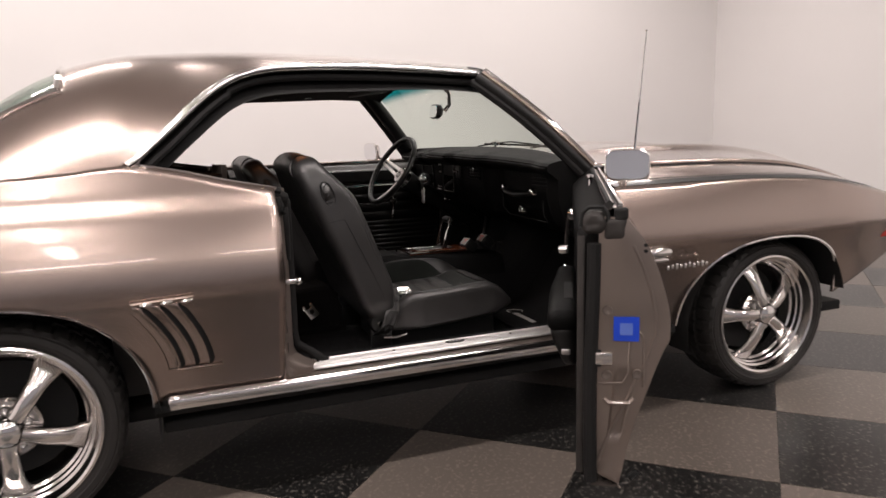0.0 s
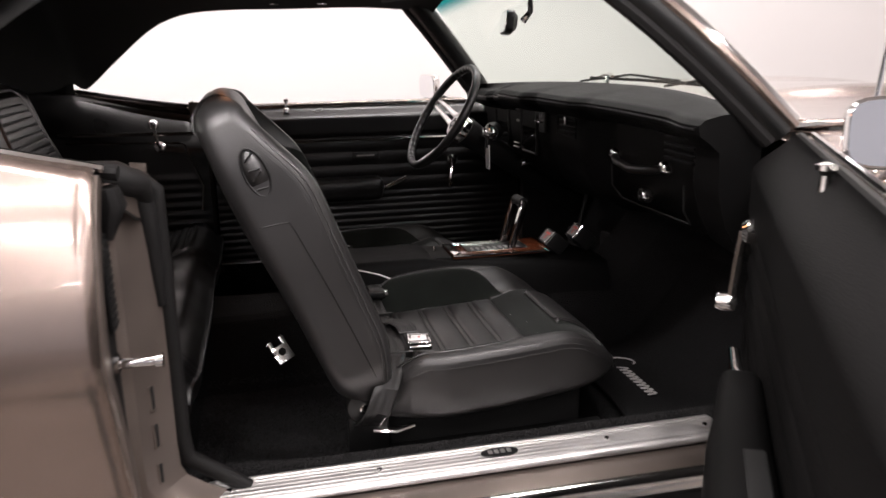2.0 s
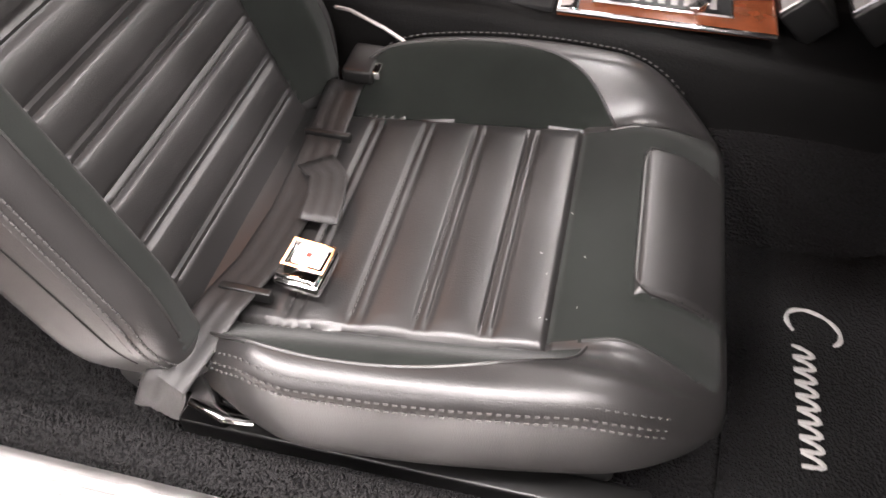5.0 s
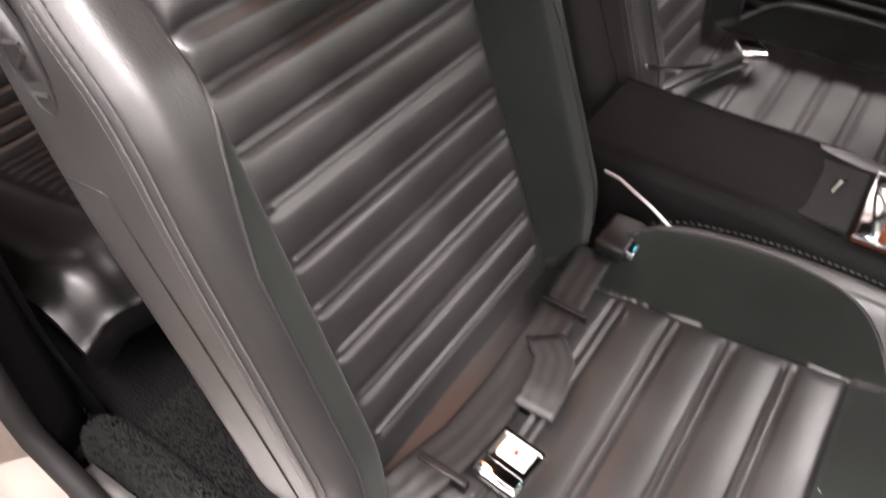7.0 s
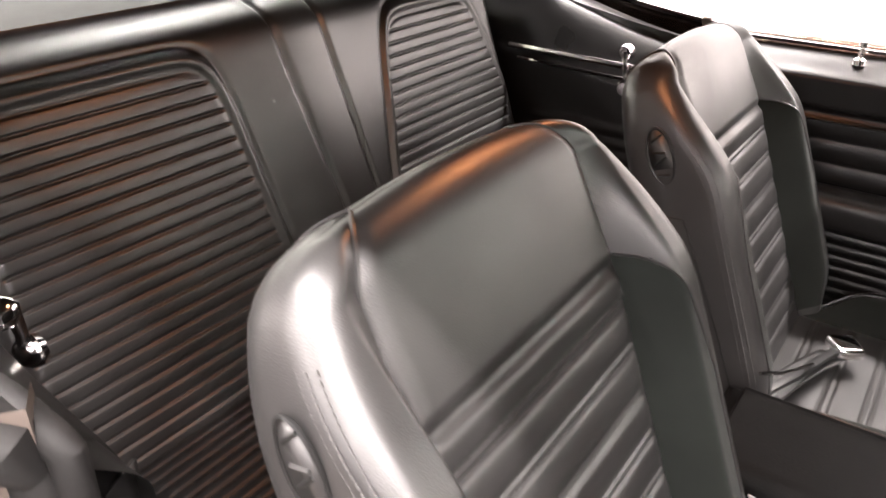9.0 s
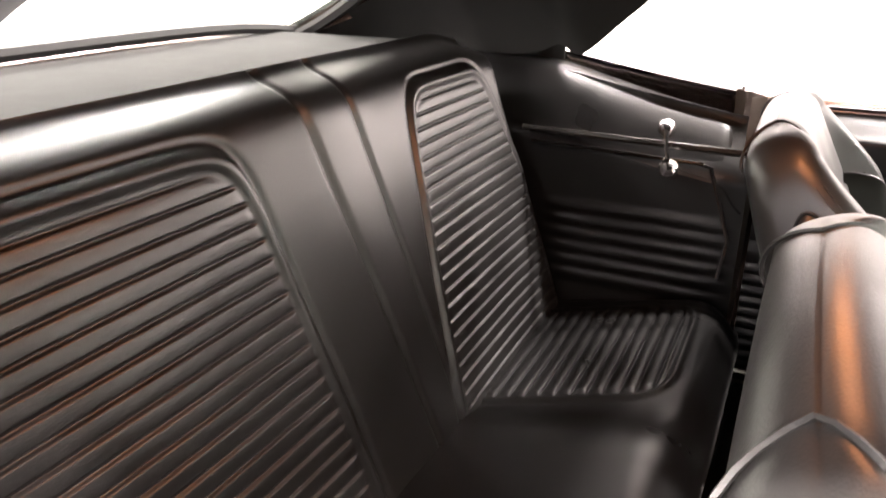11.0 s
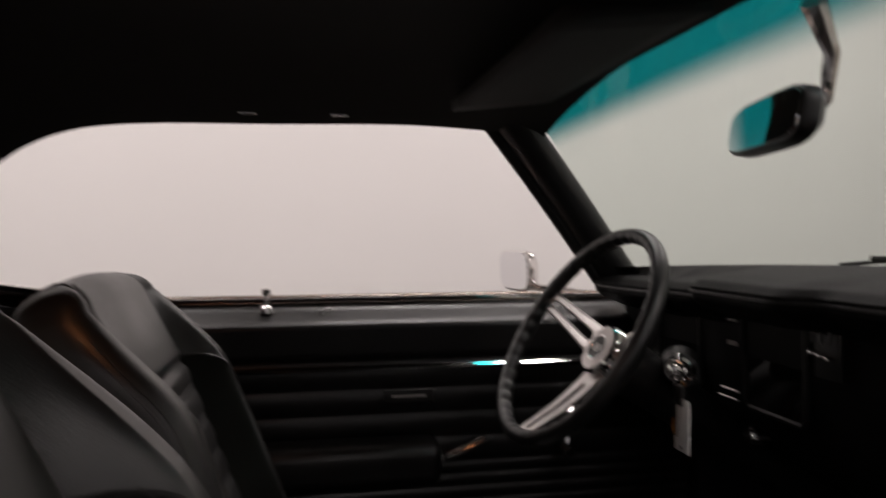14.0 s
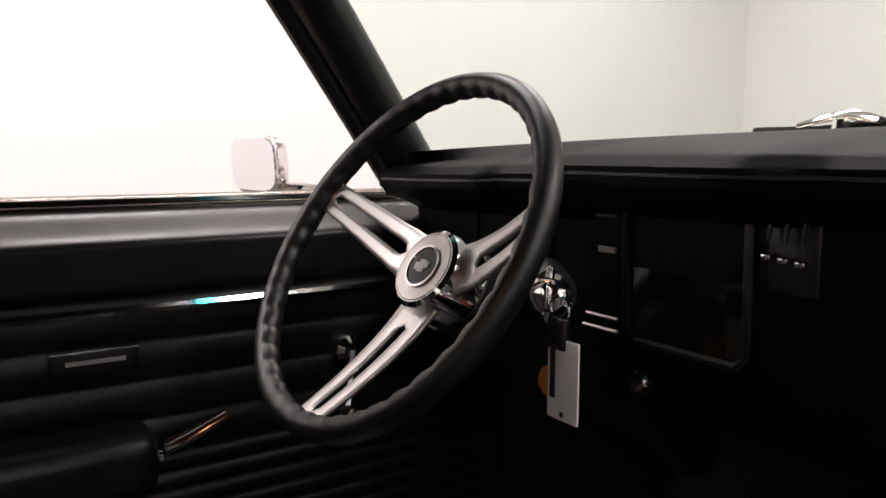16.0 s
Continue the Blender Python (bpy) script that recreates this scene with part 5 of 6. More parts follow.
# ---- centre console ----


def con_fn(u, v):
    x = 1.13 + u * 0.77
    zt = 0.545 - 0.03 * smooth(1.55, 1.9, x) + 0.012 * smooth(1.45, 1.38, x)
    a = (v - 0.5) * 2
    prof = [(-0.135, 0.30), (-0.120, 0.42), (-0.100, zt - 0.035), (-0.090, zt - 0.010), (-0.078, zt), (-0.04, zt + .002), (0, zt + .002), (0.04, zt + .002), (0.080, zt), (0.094, zt - 0.010), (0.105, zt - 0.035), (0.125, 0.42), (0.135, 0.30)]
    i = v * (len(prof) - 1)
    k = min(int(i), len(prof) - 2)
    f = i - k
    return Vector((x, prof[k][0] + (prof[k + 1][0] - prof[k][0]) * f, prof[k][1] + (prof[k + 1][1] - prof[k][1]) * f))


console = part("centre_console", grid(con_fn, 24, 36), DASH, car, "black moulded centre console", sharp=60)
part("console_end", box(1.10, 1.135, -0.12, 0.12, 0.30, 0.53, r=0.01), DASH, console)
part("armrest_lid", box(1.125, 1.396, -0.080, 0.092, 0.544, 0.556, r=0.005), DOORSKIN, console, "black padded armrest lid")
part("lid_edge", box(1.125, 1.399, -0.088, 0.096, 0.532, 0.543, r=0.003), PLASTIC, console)
part("coin_tray", box(1.402, 1.462, -0.062, 0.062, 0.545, 0.5535, r=0.002), DARK, console, "dark open coin tray")
part("tray_tab", tube([(1.430, -0.004, 0.5545), (1.434, 0.014, 0.560), (1.440, 0.030, 0.5545)], [0.002, 0.004, 0.002], 8), CHROME, console)
part("wood_plate", box(1.468, 1.738, -0.066, 0.066, 0.545, 0.5545, r=0.002), WOOD, console, "glossy reddish wood veneer plate")
part("plate_trim", tube([(1.470, -.067, .554), (1.736, -.067, .551), (1.736, .067, .551), (1.470, .067, .554)], 0.0035, 6, closed=True), CHROME, console)
part("plate_end", box(1.470, 1.495, -0.064, 0.064, 0.553, 0.557, r=0.0015), CHROME, console)
part("shift_gate", box(1.513, 1.683, -0.042, 0.042, 0.5535, 0.5575, r=0.0015), PLASTIC, console, "black shift indicator plate")
for k in range(9):
    part("gate_mark", box(1.528 + k * .016, 1.536 + k * .016, -0.030, -0.006, 0.5575, 0.5583), SILVER_THREAD, console)
part("gate_trim", tube([(1.512, -.043, .558), (1.684, -.043, .557), (1.684, .043, .557), (1.512, .043, .558)], 0.0025, 6, closed=True), CHROME, console)
sm = Matrix.Translation((1.638, 0, 0.556)) @ Matrix.Rotation(math.radians(16), 4, "Y")
part("shifter_stirrup", tube([sm @ Vector(p) for p in ((0, -.038, 0), (0, -.038, .115), (0, -.034, .128), (0, .034, .128), (0, .038, .115), (0, .038, 0))], 0.0075, 8, flat=1.5), CHROME, console, "chrome stirrup gear shifter")
part("shifter_grip", tube([sm @ Vector((0, y, .128)) for y in np.linspace(-.03, .03, 5)], 0.014, 10), PLASTIC, console)
for gx, gz in ((1.768, 0.562), (1.850, 0.572)):
    gm = Matrix.Translation((gx, 0, gz)) @ Matrix.Rotation(math.radians(-48), 4, "Y")
    gp = part("gauge_pod", box(-0.024, 0.024, -0.030, 0.030, -0.040, 0.018, gm, r=0.005), PLASTIC, console, "small square console gauge")
    part("gauge_bezel", tube([gm @ Vector((x, y, .019)) for x, y in ((-.019, -.025), (.019, -.025), (.019, .025), (-.019, .025))], 0.0025, 6, closed=True), CHROME, gp)
    part("gauge_dial", box(-0.017, 0.017, -0.023, 0.023, 0.017, 0.0192, gm), GAUGE, gp)
    part("needle", box(-0.010, 0.004, -0.0015, 0.0015, 0.0192, 0.0202, gm), RED, gp)
    part("gauge_bar", box(0.006, 0.012, -0.014, 0.014, 0.0192, 0.0198, gm), RED, gp)

# ---- dashboard ----


def dash_fn(u, v):
    """v runs from the windshield over the pad edge and down the face; u across the car."""
    y = (2 * u - 1) * 0.735
    xw = 1.835 - 0.05 * y / .735 + 0.16 * (1 - (y / .735) ** 2)
    hood_amt = smooth(0.10, 0.16, y) * 1.0
    lip = 1.755 - 0.035 * hood_amt
    face = 1.80
    if y < -0.10:
        k = smooth(-0.10, -0.20, y)
        lip = 1.755 + 0.025 * k - 0.03 * smooth(-0.55, -0.70, y) * 1.0
        face = 1.80 + 0.055 * k - 0.06 * smooth(-0.56, -0.66, y)
    else:
        face = 1.80 - 0.01 * hood_amt
    ztop = 0.962 - 0.006 * smooth(0.3, 0.7, abs(y))
    dip = smooth(0.355, 0.375, y) * (1 - smooth(0.485, 0.495, y))
    ztop -= 0.009 * dip + 0.010 * smooth(0.485, 0.495, y)
    lip += 0.022 * dip + 0.004 * smooth(0.485, 0.495, y)
    cen = 1 - (y / .735) ** 2
    prof = [(xw, 0.945 + 0.038 * cen), (xw - 0.06, 0.962 + 0.026 * cen), (lip + 0.05, ztop + 0.008), (lip + 0.012, ztop), (lip, ztop - 0.010), (lip + 0.003, ztop - 0.028), (lip + 0.020, ztop - 0.040), (face, ztop - 0.060), (face + 0.004, 0.82),
            (face + 0.022, 0.760), (face + 0.05, 0.715), (face + 0.13, 0.66)]
    i = v * (len(prof) - 1)
    k = min(int(i), len(prof) - 2)
    f = i - k
    return Vector((prof[k][0] + (prof[k + 1][0] - prof[k][0]) * f, y, prof[k][1] + (prof[k + 1][1] - prof[k][1]) * f))


dash = part("dashboard", grid(dash_fn, 180, 44), DASH, car, "black padded dashboard", sharp=50)
part("dash_end", grid(lambda u, v: Vector((dash_fn(0, u).x + v * max(0.0, 1.88 - dash_fn(0, u).x), -0.735, dash_fn(0, u).z)), 44, 2), DASH, dash)
part("pad_seam", tube([Vector((dash_fn(u, 4.4 / 11).x - 0.001, (2 * u - 1) * .735, dash_fn(u, 4.4 / 11).z)) for u in np.linspace(0.01, 0.99, 60)], 0.0022, 5), PLASTIC, dash)
# passenger grab handle
for y in (-0.225, -0.465):
    part("handle_mount", lathe([(0.017, 0), (0.016, .014), (0.010, .022), (0, .024)], 14, disc_frame((1.853, y, 0.828), (-1, 0, 0.1)), cap=False), CHROME, dash, "chrome grab handle mount")
part("grab_handle", tube([(1.842, -0.225, .826), (1.826, -0.265, .818), (1.822, -0.345, .810), (1.826, -0.425, .818), (1.842, -0.465, .826)], 0.010, 10), PLASTIC, dash, "black passenger grab handle")
part("glovebox_line", tube([(1.852, -0.19, .80), (1.855, -0.19, .745), (1.88, -0.20, .712), (1.88, -0.52, .712), (1.855, -0.53, .745), (1.852, -0.53, .80)], 0.0025, 5), DARK, dash)
part("glovebox_lock", lathe([(0.019, -.005), (0.019, .012), (0.014, .020), (0.006, .021), (0, .018)], 20, disc_frame((1.876, -0.335, 0.744), (-1, 0, .15)), cap=False), CHROME, dash, "chrome glovebox lock")
for vy in (-0.03, -0.60):
    for k in range(4):
        part("vent_slat", box(1.792, 1.800, vy - 0.055, vy + 0.055, 0.862 + .014 * k, 0.868 + .014 * k, r=0.001), DASH, dash)
part("vent_frame", tube([(1.794, -.092, .855), (1.794, .032, .855), (1.794, .032, .920), (1.794, -.092, .920)], 0.003, 6, closed=True), DASH, dash)
part("vent_tab", box(1.786, 1.796, -0.035, -0.025, 0.885, 0.905, r=0.002), CHROME, dash)
# instrument panel: two recessed squarish pods and a centre stack
for a, b in ((0.185, 0.325), (0.445, 0.585)):
    pod = part("instrument_pod", tube([(1.788, a + .012, .916), (1.788, b - .012, .916), (1.788, b, .904), (1.792, b, .788), (1.794, b - .012, .776), (1.794, a + .012, .776), (1.792, a, .788), (1.788, a, .904)], 0.0045, 6, closed=True), PLASTIC, dash, "dark framed instrument pod")
    part("pod_glass", box(1.7925, 1.7945, a + .003, b - .003, .779, .913), principled("dark_dial", (0.006, 0.006, 0.006), 0.12, coat=1.0), pod)
stack = part("heater_control", box(1.788, 1.797, 0.122, 0.168, 0.848, 0.918, r=0.003), PLASTIC, dash, "black heater control with chrome levers")
for k in range(3):
    y = 0.131 + 0.015 * k
    part("slider", tube([(1.782, y, 0.909), (1.780, y + .001, 0.893)], [0.0026, 0.0018], 6), PLASTIC, stack)
    part("slider", box(1.774, 1.788, y - .0045, y + .0045, 0.874 + .0015 * k, 0.880 + .0015 * k, r=0.002), CHROME, stack)
part("slider_trim", tube([(1.785, .126, .914), (1.785, .167, .914)], 0.0022, 6), CHROME, stack)

for z, y0, y1 in ((0.900, .335, .375), (0.795, .330, .375), (0.782, .330, .380)):
    part("dash_trim", tube([(1.785, y0, z), (1.785, y1, z)], 0.0020, 6), BRUSHED, dash)
part("dash_script_bar", box(1.786, 1.789, 0.338, 0.362, 0.862, 0.868), SILVER_THREAD, dash)
for ky, kz in ((0.30, .735), (0.40, .70), (0.60, .80)):
    part("dash_knob", lathe([(0.006, 0), (0.006, .016), (0.013, .018), (0.013, .030), (0.010, .034), (0, .034)], 16, disc_frame((1.815, ky, kz), (-1, 0, .1)), cap=False), CHROME, dash)
# pedals
part("brake_pedal", box(1.985, 2.0, 0.26, 0.40, 0.44, 0.50, r=0.006), RUBBER, car, "black rubber brake pedal")
part("accelerator_pedal", box(2.02, 2.04, 0.17, 0.22, 0.34, 0.52, r=0.005), RUBBER, car)
part("pedal_arm", tube([(1.995, .33, .50), (2.02, .33, .62), (2.0, .33, .72)], 0.008, 6), PLASTIC, car)

# ---- steering wheel ----
SN = Vector((-0.837, -0.064, 0.543)).normalized()
SW = Vector((0, 0, 1)).cross(SN).normalized() * -1
SU = SW.cross(SN).normalized() * -1
SU = SU if SU.z > 0 else -SU
SC = Vector((1.55, 0.38, 0.882)) - SN * 0.066
sw_r = 0.1715


def rim_fn(u, v):
    a, b = 2 * math.pi * u, 2 * math.pi * v
    e = SU * math.cos(a) + SW * math.sin(a)
    r = 0.0118
    inner = max(0.0, -math.cos(b))
    r -= 0.0026 * inner * (0.5 + 0.5 * math.cos(a * 44)) ** 2
    return SC + e * (sw_r + r * math.cos(b)) + SN * (0.066 + r * 1.1 * math.sin(b))


wheel_rim = part("steering_wheel_rim", grid(rim_fn, 264, 14, True, True), PLASTIC, car, "black steering wheel rim with finger grips", sharp=80)
for ang in (74, -74, 180):
    a = math.radians(ang)
    e = SU * math.cos(a) + SW * math.sin(a)
    t = SN.cross(e).normalized()
    bm = bmesh.new()

    def bar(u, v, side, e=e, t=t):
        r = 0.030 + 0.140 * u
        w0 = 0.0265 - 0.0095 * u
        inner = 0.0068 - 0.002 * u if 0.20 < u < 0.92 else 0.0
        w = inner + (w0 - inner) * v
        return SC + e * r + t * side * w + SN * (0.006 + 0.058 * u**1.4)
    for side in (1, -1):
        add_grid(bm, lambda u, v, side=side: bar(u, v, side), 28, 3)
    part("spoke", bm, BRUSHED, wheel_rim, "brushed metal slotted spoke", solid=0.004)
hubm = disc_frame(SC, SN)
part("hub", lathe([(0.0425, -.030), (0.0425, .012), (0.040, .020), (0.034, .024)], 40, hubm, cap=False), CHROME, wheel_rim, "bright round horn hub")
part("hub_face", lathe([(0.036, .0235), (0.0, .0240)], 40, hubm, cap=False), BRUSHED, wheel_rim)
part("hub_ring", lathe([(0.0215, .0242), (0.0215, .0258), (0.0195, .0260), (0.0180, .0245)], 40, hubm, cap=False), CHROME, wheel_rim)
part("hub_centre", lathe([(0.0180, .0248), (0.0, .0252)], 32, hubm, cap=False), PLASTIC, wheel_rim, "black horn button")
part("hub_mark", box(-0.010, 0.010, -0.0035, 0.0035, .0252, .0262, hubm @ Matrix.Rotation(math.radians(8), 4, "Z"), r=0.0004), WHITE, wheel_rim)
part("hub_mark", box(-0.005, 0.005, -0.0065, 0.0065, .0252, .0260, hubm, r=0.0004), WHITE, wheel_rim)
part("steering_column", tube([SC + SN * -0.02, SC + SN * -0.08, SC + SN * -0.25, SC + SN * -0.50], [0.045, 0.040, 0.036, 0.036], 20), PLASTIC, car, "black steering column")
part("turn_stalk", tube([SC + SN * -0.04, SC + SN * -0.03 + SW * 0.10 + SU * 0.015, SC + SN * -0.045 + SW * 0.155 + SU * 0.02], [0.004, 0.004, 0.007], 8), CHROME, car, "chrome turn signal stalk")
# ignition lock on the column
IG = Vector((1.690, 0.322, 0.832))
part("ignition_boss", tube([IG + Vector((0.02, 0.04, 0.0)), IG], [0.030, 0.024], 16), PLASTIC, car)
igm = disc_frame(IG, (-0.75, -0.62, 0.15))
part("ignition_lock", lathe([(0.020, -.006), (0.020, .010), (0.016, .014), (0.016, .024), (0.011, .026), (0, .024)], 20, igm, cap=False), CHROME, car, "chrome ignition lock")
part("ignition_wing", box(-0.004, 0.004, -0.026, 0.026, 0.008, 0.022, igm, r=0.003), CHROME, car)

# keys with the white tag
keys = thing("key_tag", 1.69, 0.30, 0.70, "white plastic tag hanging with keys from the ignition", "key tag")
kp = Vector((0, -0.018, 0.006)) + IG + igm.to_3x3() @ Vector((0, 0, 0.03))
part("key", box(-0.003, 0.003, -0.012, 0.012, 0.018, 0.045, igm, r=0.001), CHROME, keys)
part("key_ring", tube([kp + Vector((0.0, 0.012 * math.cos(a), -0.016 + 0.012 * math.sin(a))) for a in np.linspace(0, 2 * math.pi, 20, endpoint=False)], 0.0013, 6, closed=True), CHROME, keys)
part("black_fob", box(kp.x - .004, kp.x + .004, kp.y - 0.010, kp.y + 0.012, kp.z - 0.052, kp.z - 0.024, r=0.002), PLASTIC, keys)
part("spare_key", box(kp.x - .006, kp.x - .004, kp.y - 0.002, kp.y + 0.005, kp.z - 0.095, kp.z - 0.048), CHROME, keys)
part("tag", box(kp.x - .0012, kp.x + .0012, kp.y - 0.026, kp.y + 0.014, kp.z - 0.116, kp.z - 0.042, r=0.001), WHITE, keys, "white rectangular plastic tag")
part("tag_hole", lathe([(0.0028, 0), (0.0, .0002)], 12, disc_frame((kp.x - .0015, kp.y - .006, kp.z - .110), (-1, 0, 0)), cap=False), DARK, keys)
part("orange_disc", lathe([(0.015, 0), (0.015, .002), (0, .002)], 20, disc_frame((kp.x + .008, kp.y + 0.020, kp.z - .088), (-1, 0, 0)), cap=False), ORANGE, keys)

# ---- driver door (closed) ----


def ldoor(u, v):
    x = 0.835 + u * 1.08
    z = 0.335 + 0.562 * v
    y = 0.715
    if z > 0.795:
        y -= 0.012 * smooth(0.795, 0.81, z)
    y += 0.075 * smooth(0.858, 0.897, z)
    if 0.60 < z < 0.79:
        y -= 0.006 * abs(math.sin((z - 0.60) / 0.19 * math.pi * 4.0)) ** 0.6
    elif 0.36 < z <= 0.60:
        y -= 0.005 * abs(math.sin((z - 0.36) / 0.24 * math.pi * 10)) ** 0.6
    return Vector((x, y, z))


ld = part("driver_door_panel", grid(ldoor, 10, 170), VINYL, car, "black vinyl driver door panel with ribs", sharp=70)
part("door_skin", grid(lambda u, v: Vector((0.785 + u * 1.135, body_w(0.785 + u * 1.135, 0.345 + 0.56 * v), 0.345 + 0.56 * v)), 20, 20), PAINT, car, solid=0.01)
part("belt_line", grid(lambda u, v: Vector((0.80 + u * 1.12, 0.785 + 0.10 * v, 0.899 - 0.010 * v)), 8, 4), PAINT, car, solid=0.01)
part("sill_trim", tube([(x, 0.790, 0.902) for x in np.linspace(0.82, 1.90, 8)], 0.006, 6), CHROME, ld, "bright window sill trim")
part("door_trim_strip", tube([(x, 0.703, 0.784) for x in np.linspace(0.84, 1.88, 8)], 0.0055, 6), CHROME, ld, "thin chrome door strip")
knob = part("lock_knob", lathe([(0.0125, -.004), (0.0115, .006), (0.006, .010), (0.005, .028), (0.0085, .032), (0.0085, .040), (0, .043)], 14, Matrix.Translation((1.087, 0.755, 0.888)), cap=False), CHROME, ld, "chrome door lock knob")
arm = part("armrest", box(0.905, 1.398, 0.625, 0.712, 0.582, 0.660, r=0.024), VINYL, ld, "black padded armrest")
part("armrest_button", lathe([(0.008, 0), (0.008, .004), (0.004, .005), (0, .003)], 12, disc_frame((1.399, .655, .622), (1, 0, 0)), cap=False), CHROME, arm)
part("door_lever", tube([(1.418, .690, .616), (1.44, .680, .628), (1.485, .674, .650)], [0.013, 0.012, 0.009], 10, flat=0.8), ALLOY, ld, "chrome inside door lever")
part("crank_base", lathe([(0.020, 0), (0.020, .016), (0.012, .024), (0, .025)], 16, disc_frame((1.66, .712, .700), (0, -1, 0)), cap=False), CHROME, ld, "chrome window crank")
part("crank_arm", tube([(1.66, .690, .700), (1.652, .682, .66), (1.645, .676, .625)], 0.008, 8), CHROME, ld)
part("crank_knob", lathe([(0.0, -.004), (0.012, 0), (0.014, .02), (0.010, .028), (0, .03)], 14, disc_frame((1.645, .682, .620), (0, -1, 0)), cap=False), CHROME, ld)
bd = part("door_badge", box(1.300, 1.392, 0.7005, 0.7045, 0.717, 0.742, r=0.0015), PLASTIC, ld, "small framed black badge")
part("badge_frame", tube([(1.300, .700, .717), (1.392, .700, .717), (1.392, .700, .742), (1.300, .700, .742)], 0.0014, 5, closed=True), CHROME, bd)
part("badge_bar", box(1.315, 1.378, .6995, .7008, .727, .732), SILVER_THREAD, bd)
# mirrors: rounded shells


def shell(w, h, rings, m, p=4.5):
    """Rounded slab; rings are (depth, scale) along local x."""
    rows = []
    for x, k in rings:
        row = []
        for a in np.linspace(0, 2 * math.pi, 40, endpoint=False):
            c, q = math.cos(a), math.sin(a)
            f = 1 / (abs(c) ** p + abs(q) ** p) ** (1 / p)
            row.append(m @ Vector((x, c * f * (w / 2 - k), q * f * (h / 2 - k))))
        rows.append(row)
    bm, vs = loft(rows)
    bm.faces.new(vs[-1])
    bm.faces.new(vs[0][::-1])
    bmesh.ops.recalc_face_normals(bm, faces=bm.faces)
    return bm


MD = Matrix.Translation((1.652, 1.005, 0.946)) @ Matrix.Rotation(math.radians(14), 4, "Z") @ Matrix.Rotation(math.radians(-3), 4, "Y")
dm = part("driver_mirror", shell(0.134, 0.094, [(-0.016, 0.003), (-0.014, 0), (-0.004, 0), (0.008, 0.006), (0.018, 0.018), (0.024, 0.034)], MD), CHROME, car, "chrome rectangular door mirror")
part("mirror_glass", shell(0.126, 0.086, [(-0.0185, 0.001), (-0.0165, 0)], MD), MIRROR, dm)
part("mirror_stalk", tube([(1.665, .99, .91), (1.70, .93, .905), (1.74, .87, .895)], [0.008, 0.010, 0.014], 8), CHROME, dm)

# ---- open passenger door ----
DA = Vector((-0.523, -0.852, 0))
DNrm = Vector((0.852, -0.523, 0))
DH = Vector((1.905, -0.855, 0))


def dp(a, n, z):
    return DH + DA * a + DNrm * n + Vector((0, 0, z))


door_len = 1.115


def skin_n(z):
    return one(SIDE, z) - 0.855


def door_skin(u, v):
    z = 0.335 + (0.932 - 0.335) * v
    return dp(0.02 + (door_len - 0.02) * u, skin_n(z), z)


pd = part("open_door_skin", grid(door_skin, 16, 26), PAINT, car, "open passenger door outer skin")
# end face with recess, swelling towards the crease


def end_face(u, v):
    z = 0.330 + 0.590 * u
    n0, n1 = -0.064, skin_n(z)
    n0 += 0.055 * smooth(0.06, 0.0, u) 
    n = n0 + (n1 - n0) * v
    a = door_len + 0.004 * math.sin(math.pi * v)
    if 0.44 < z < 0.60 and 0.30 < v < 0.72:
        a -= 0.006 * smooth(0.44, 0.455, z) * smooth(0.60, 0.585, z) * smooth(0.30, 0.36, v) * smooth(0.72, 0.66, v)
    return dp(a, n, z)


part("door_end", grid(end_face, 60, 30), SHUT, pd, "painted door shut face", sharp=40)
part("door_flange", box(-0.002, 0.002, -0.107, -0.092, 0.36, 0.880, Matrix.Translation(DH + DA * (door_len - 0.004)) @ Matrix(((DA.x, DNrm.x, 0, 0), (DA.y, DNrm.y, 0, 0), (0, 0, 1, 0), (0, 0, 0, 1))), r=0.001), DUSTY, pd)
part("door_bottom", grid(lambda u, v: dp(door_len * u, -0.075 + (skin_n(.335) + 0.075) * v, 0.332), 10, 4), JAMB_SHADED, pd)
part("door_top", grid(lambda u, v: dp(door_len * u, -0.050 + (skin_n(.932) + .050) * v, 0.930 + 0.008 * math.sin(math.pi * v)), 12, 6), PAINT, pd)
part("door_belt_chrome", tube([dp(a, -0.020, 0.940) for a in np.linspace(0.04, door_len - 0.02, 8)], 0.006, 6), CHROME, pd, "bright window sill trim")
part("window_slot", tube([dp(a, -0.040, 0.941) for a in np.linspace(0.06, door_len - 0.06, 8)], 0.006, 6), RUBBER, pd, "black rubber window slot seal")


def door_trim(u, v):
    z = 0.345 + 0.602 * v
    n = -0.095
    n += 0.012 * smooth(0.795, 0.81, z) * -1
    n += 0.055 * smooth(0.880, 0.945, z)
    if 0.60 < z < 0.79:
        n -= 0.006 * abs(math.sin((z - 0.60) / 0.19 * math.pi * 4)) ** 0.6
    elif 0.37 < z <= 0.60:
        n -= 0.005 * abs(math.sin((z - 0.37) / 0.23 * math.pi * 10)) ** 0.6
    return dp(0.05 + (door_len - 0.075) * u, n, z)


dt = part("passenger_door_panel", grid(door_trim, 10, 170), DOORSKIN, car, "black vinyl passenger door panel with ribs", sharp=70)
part("panel_edge", grid(lambda u, v: dp(door_len - 0.022 + 0.006 * v, door_trim(1, u).dot(DNrm) - DH.dot(DNrm) + 0.02 * v, 0.345 + 0.602 * u), 40, 3), VINYL, dt)
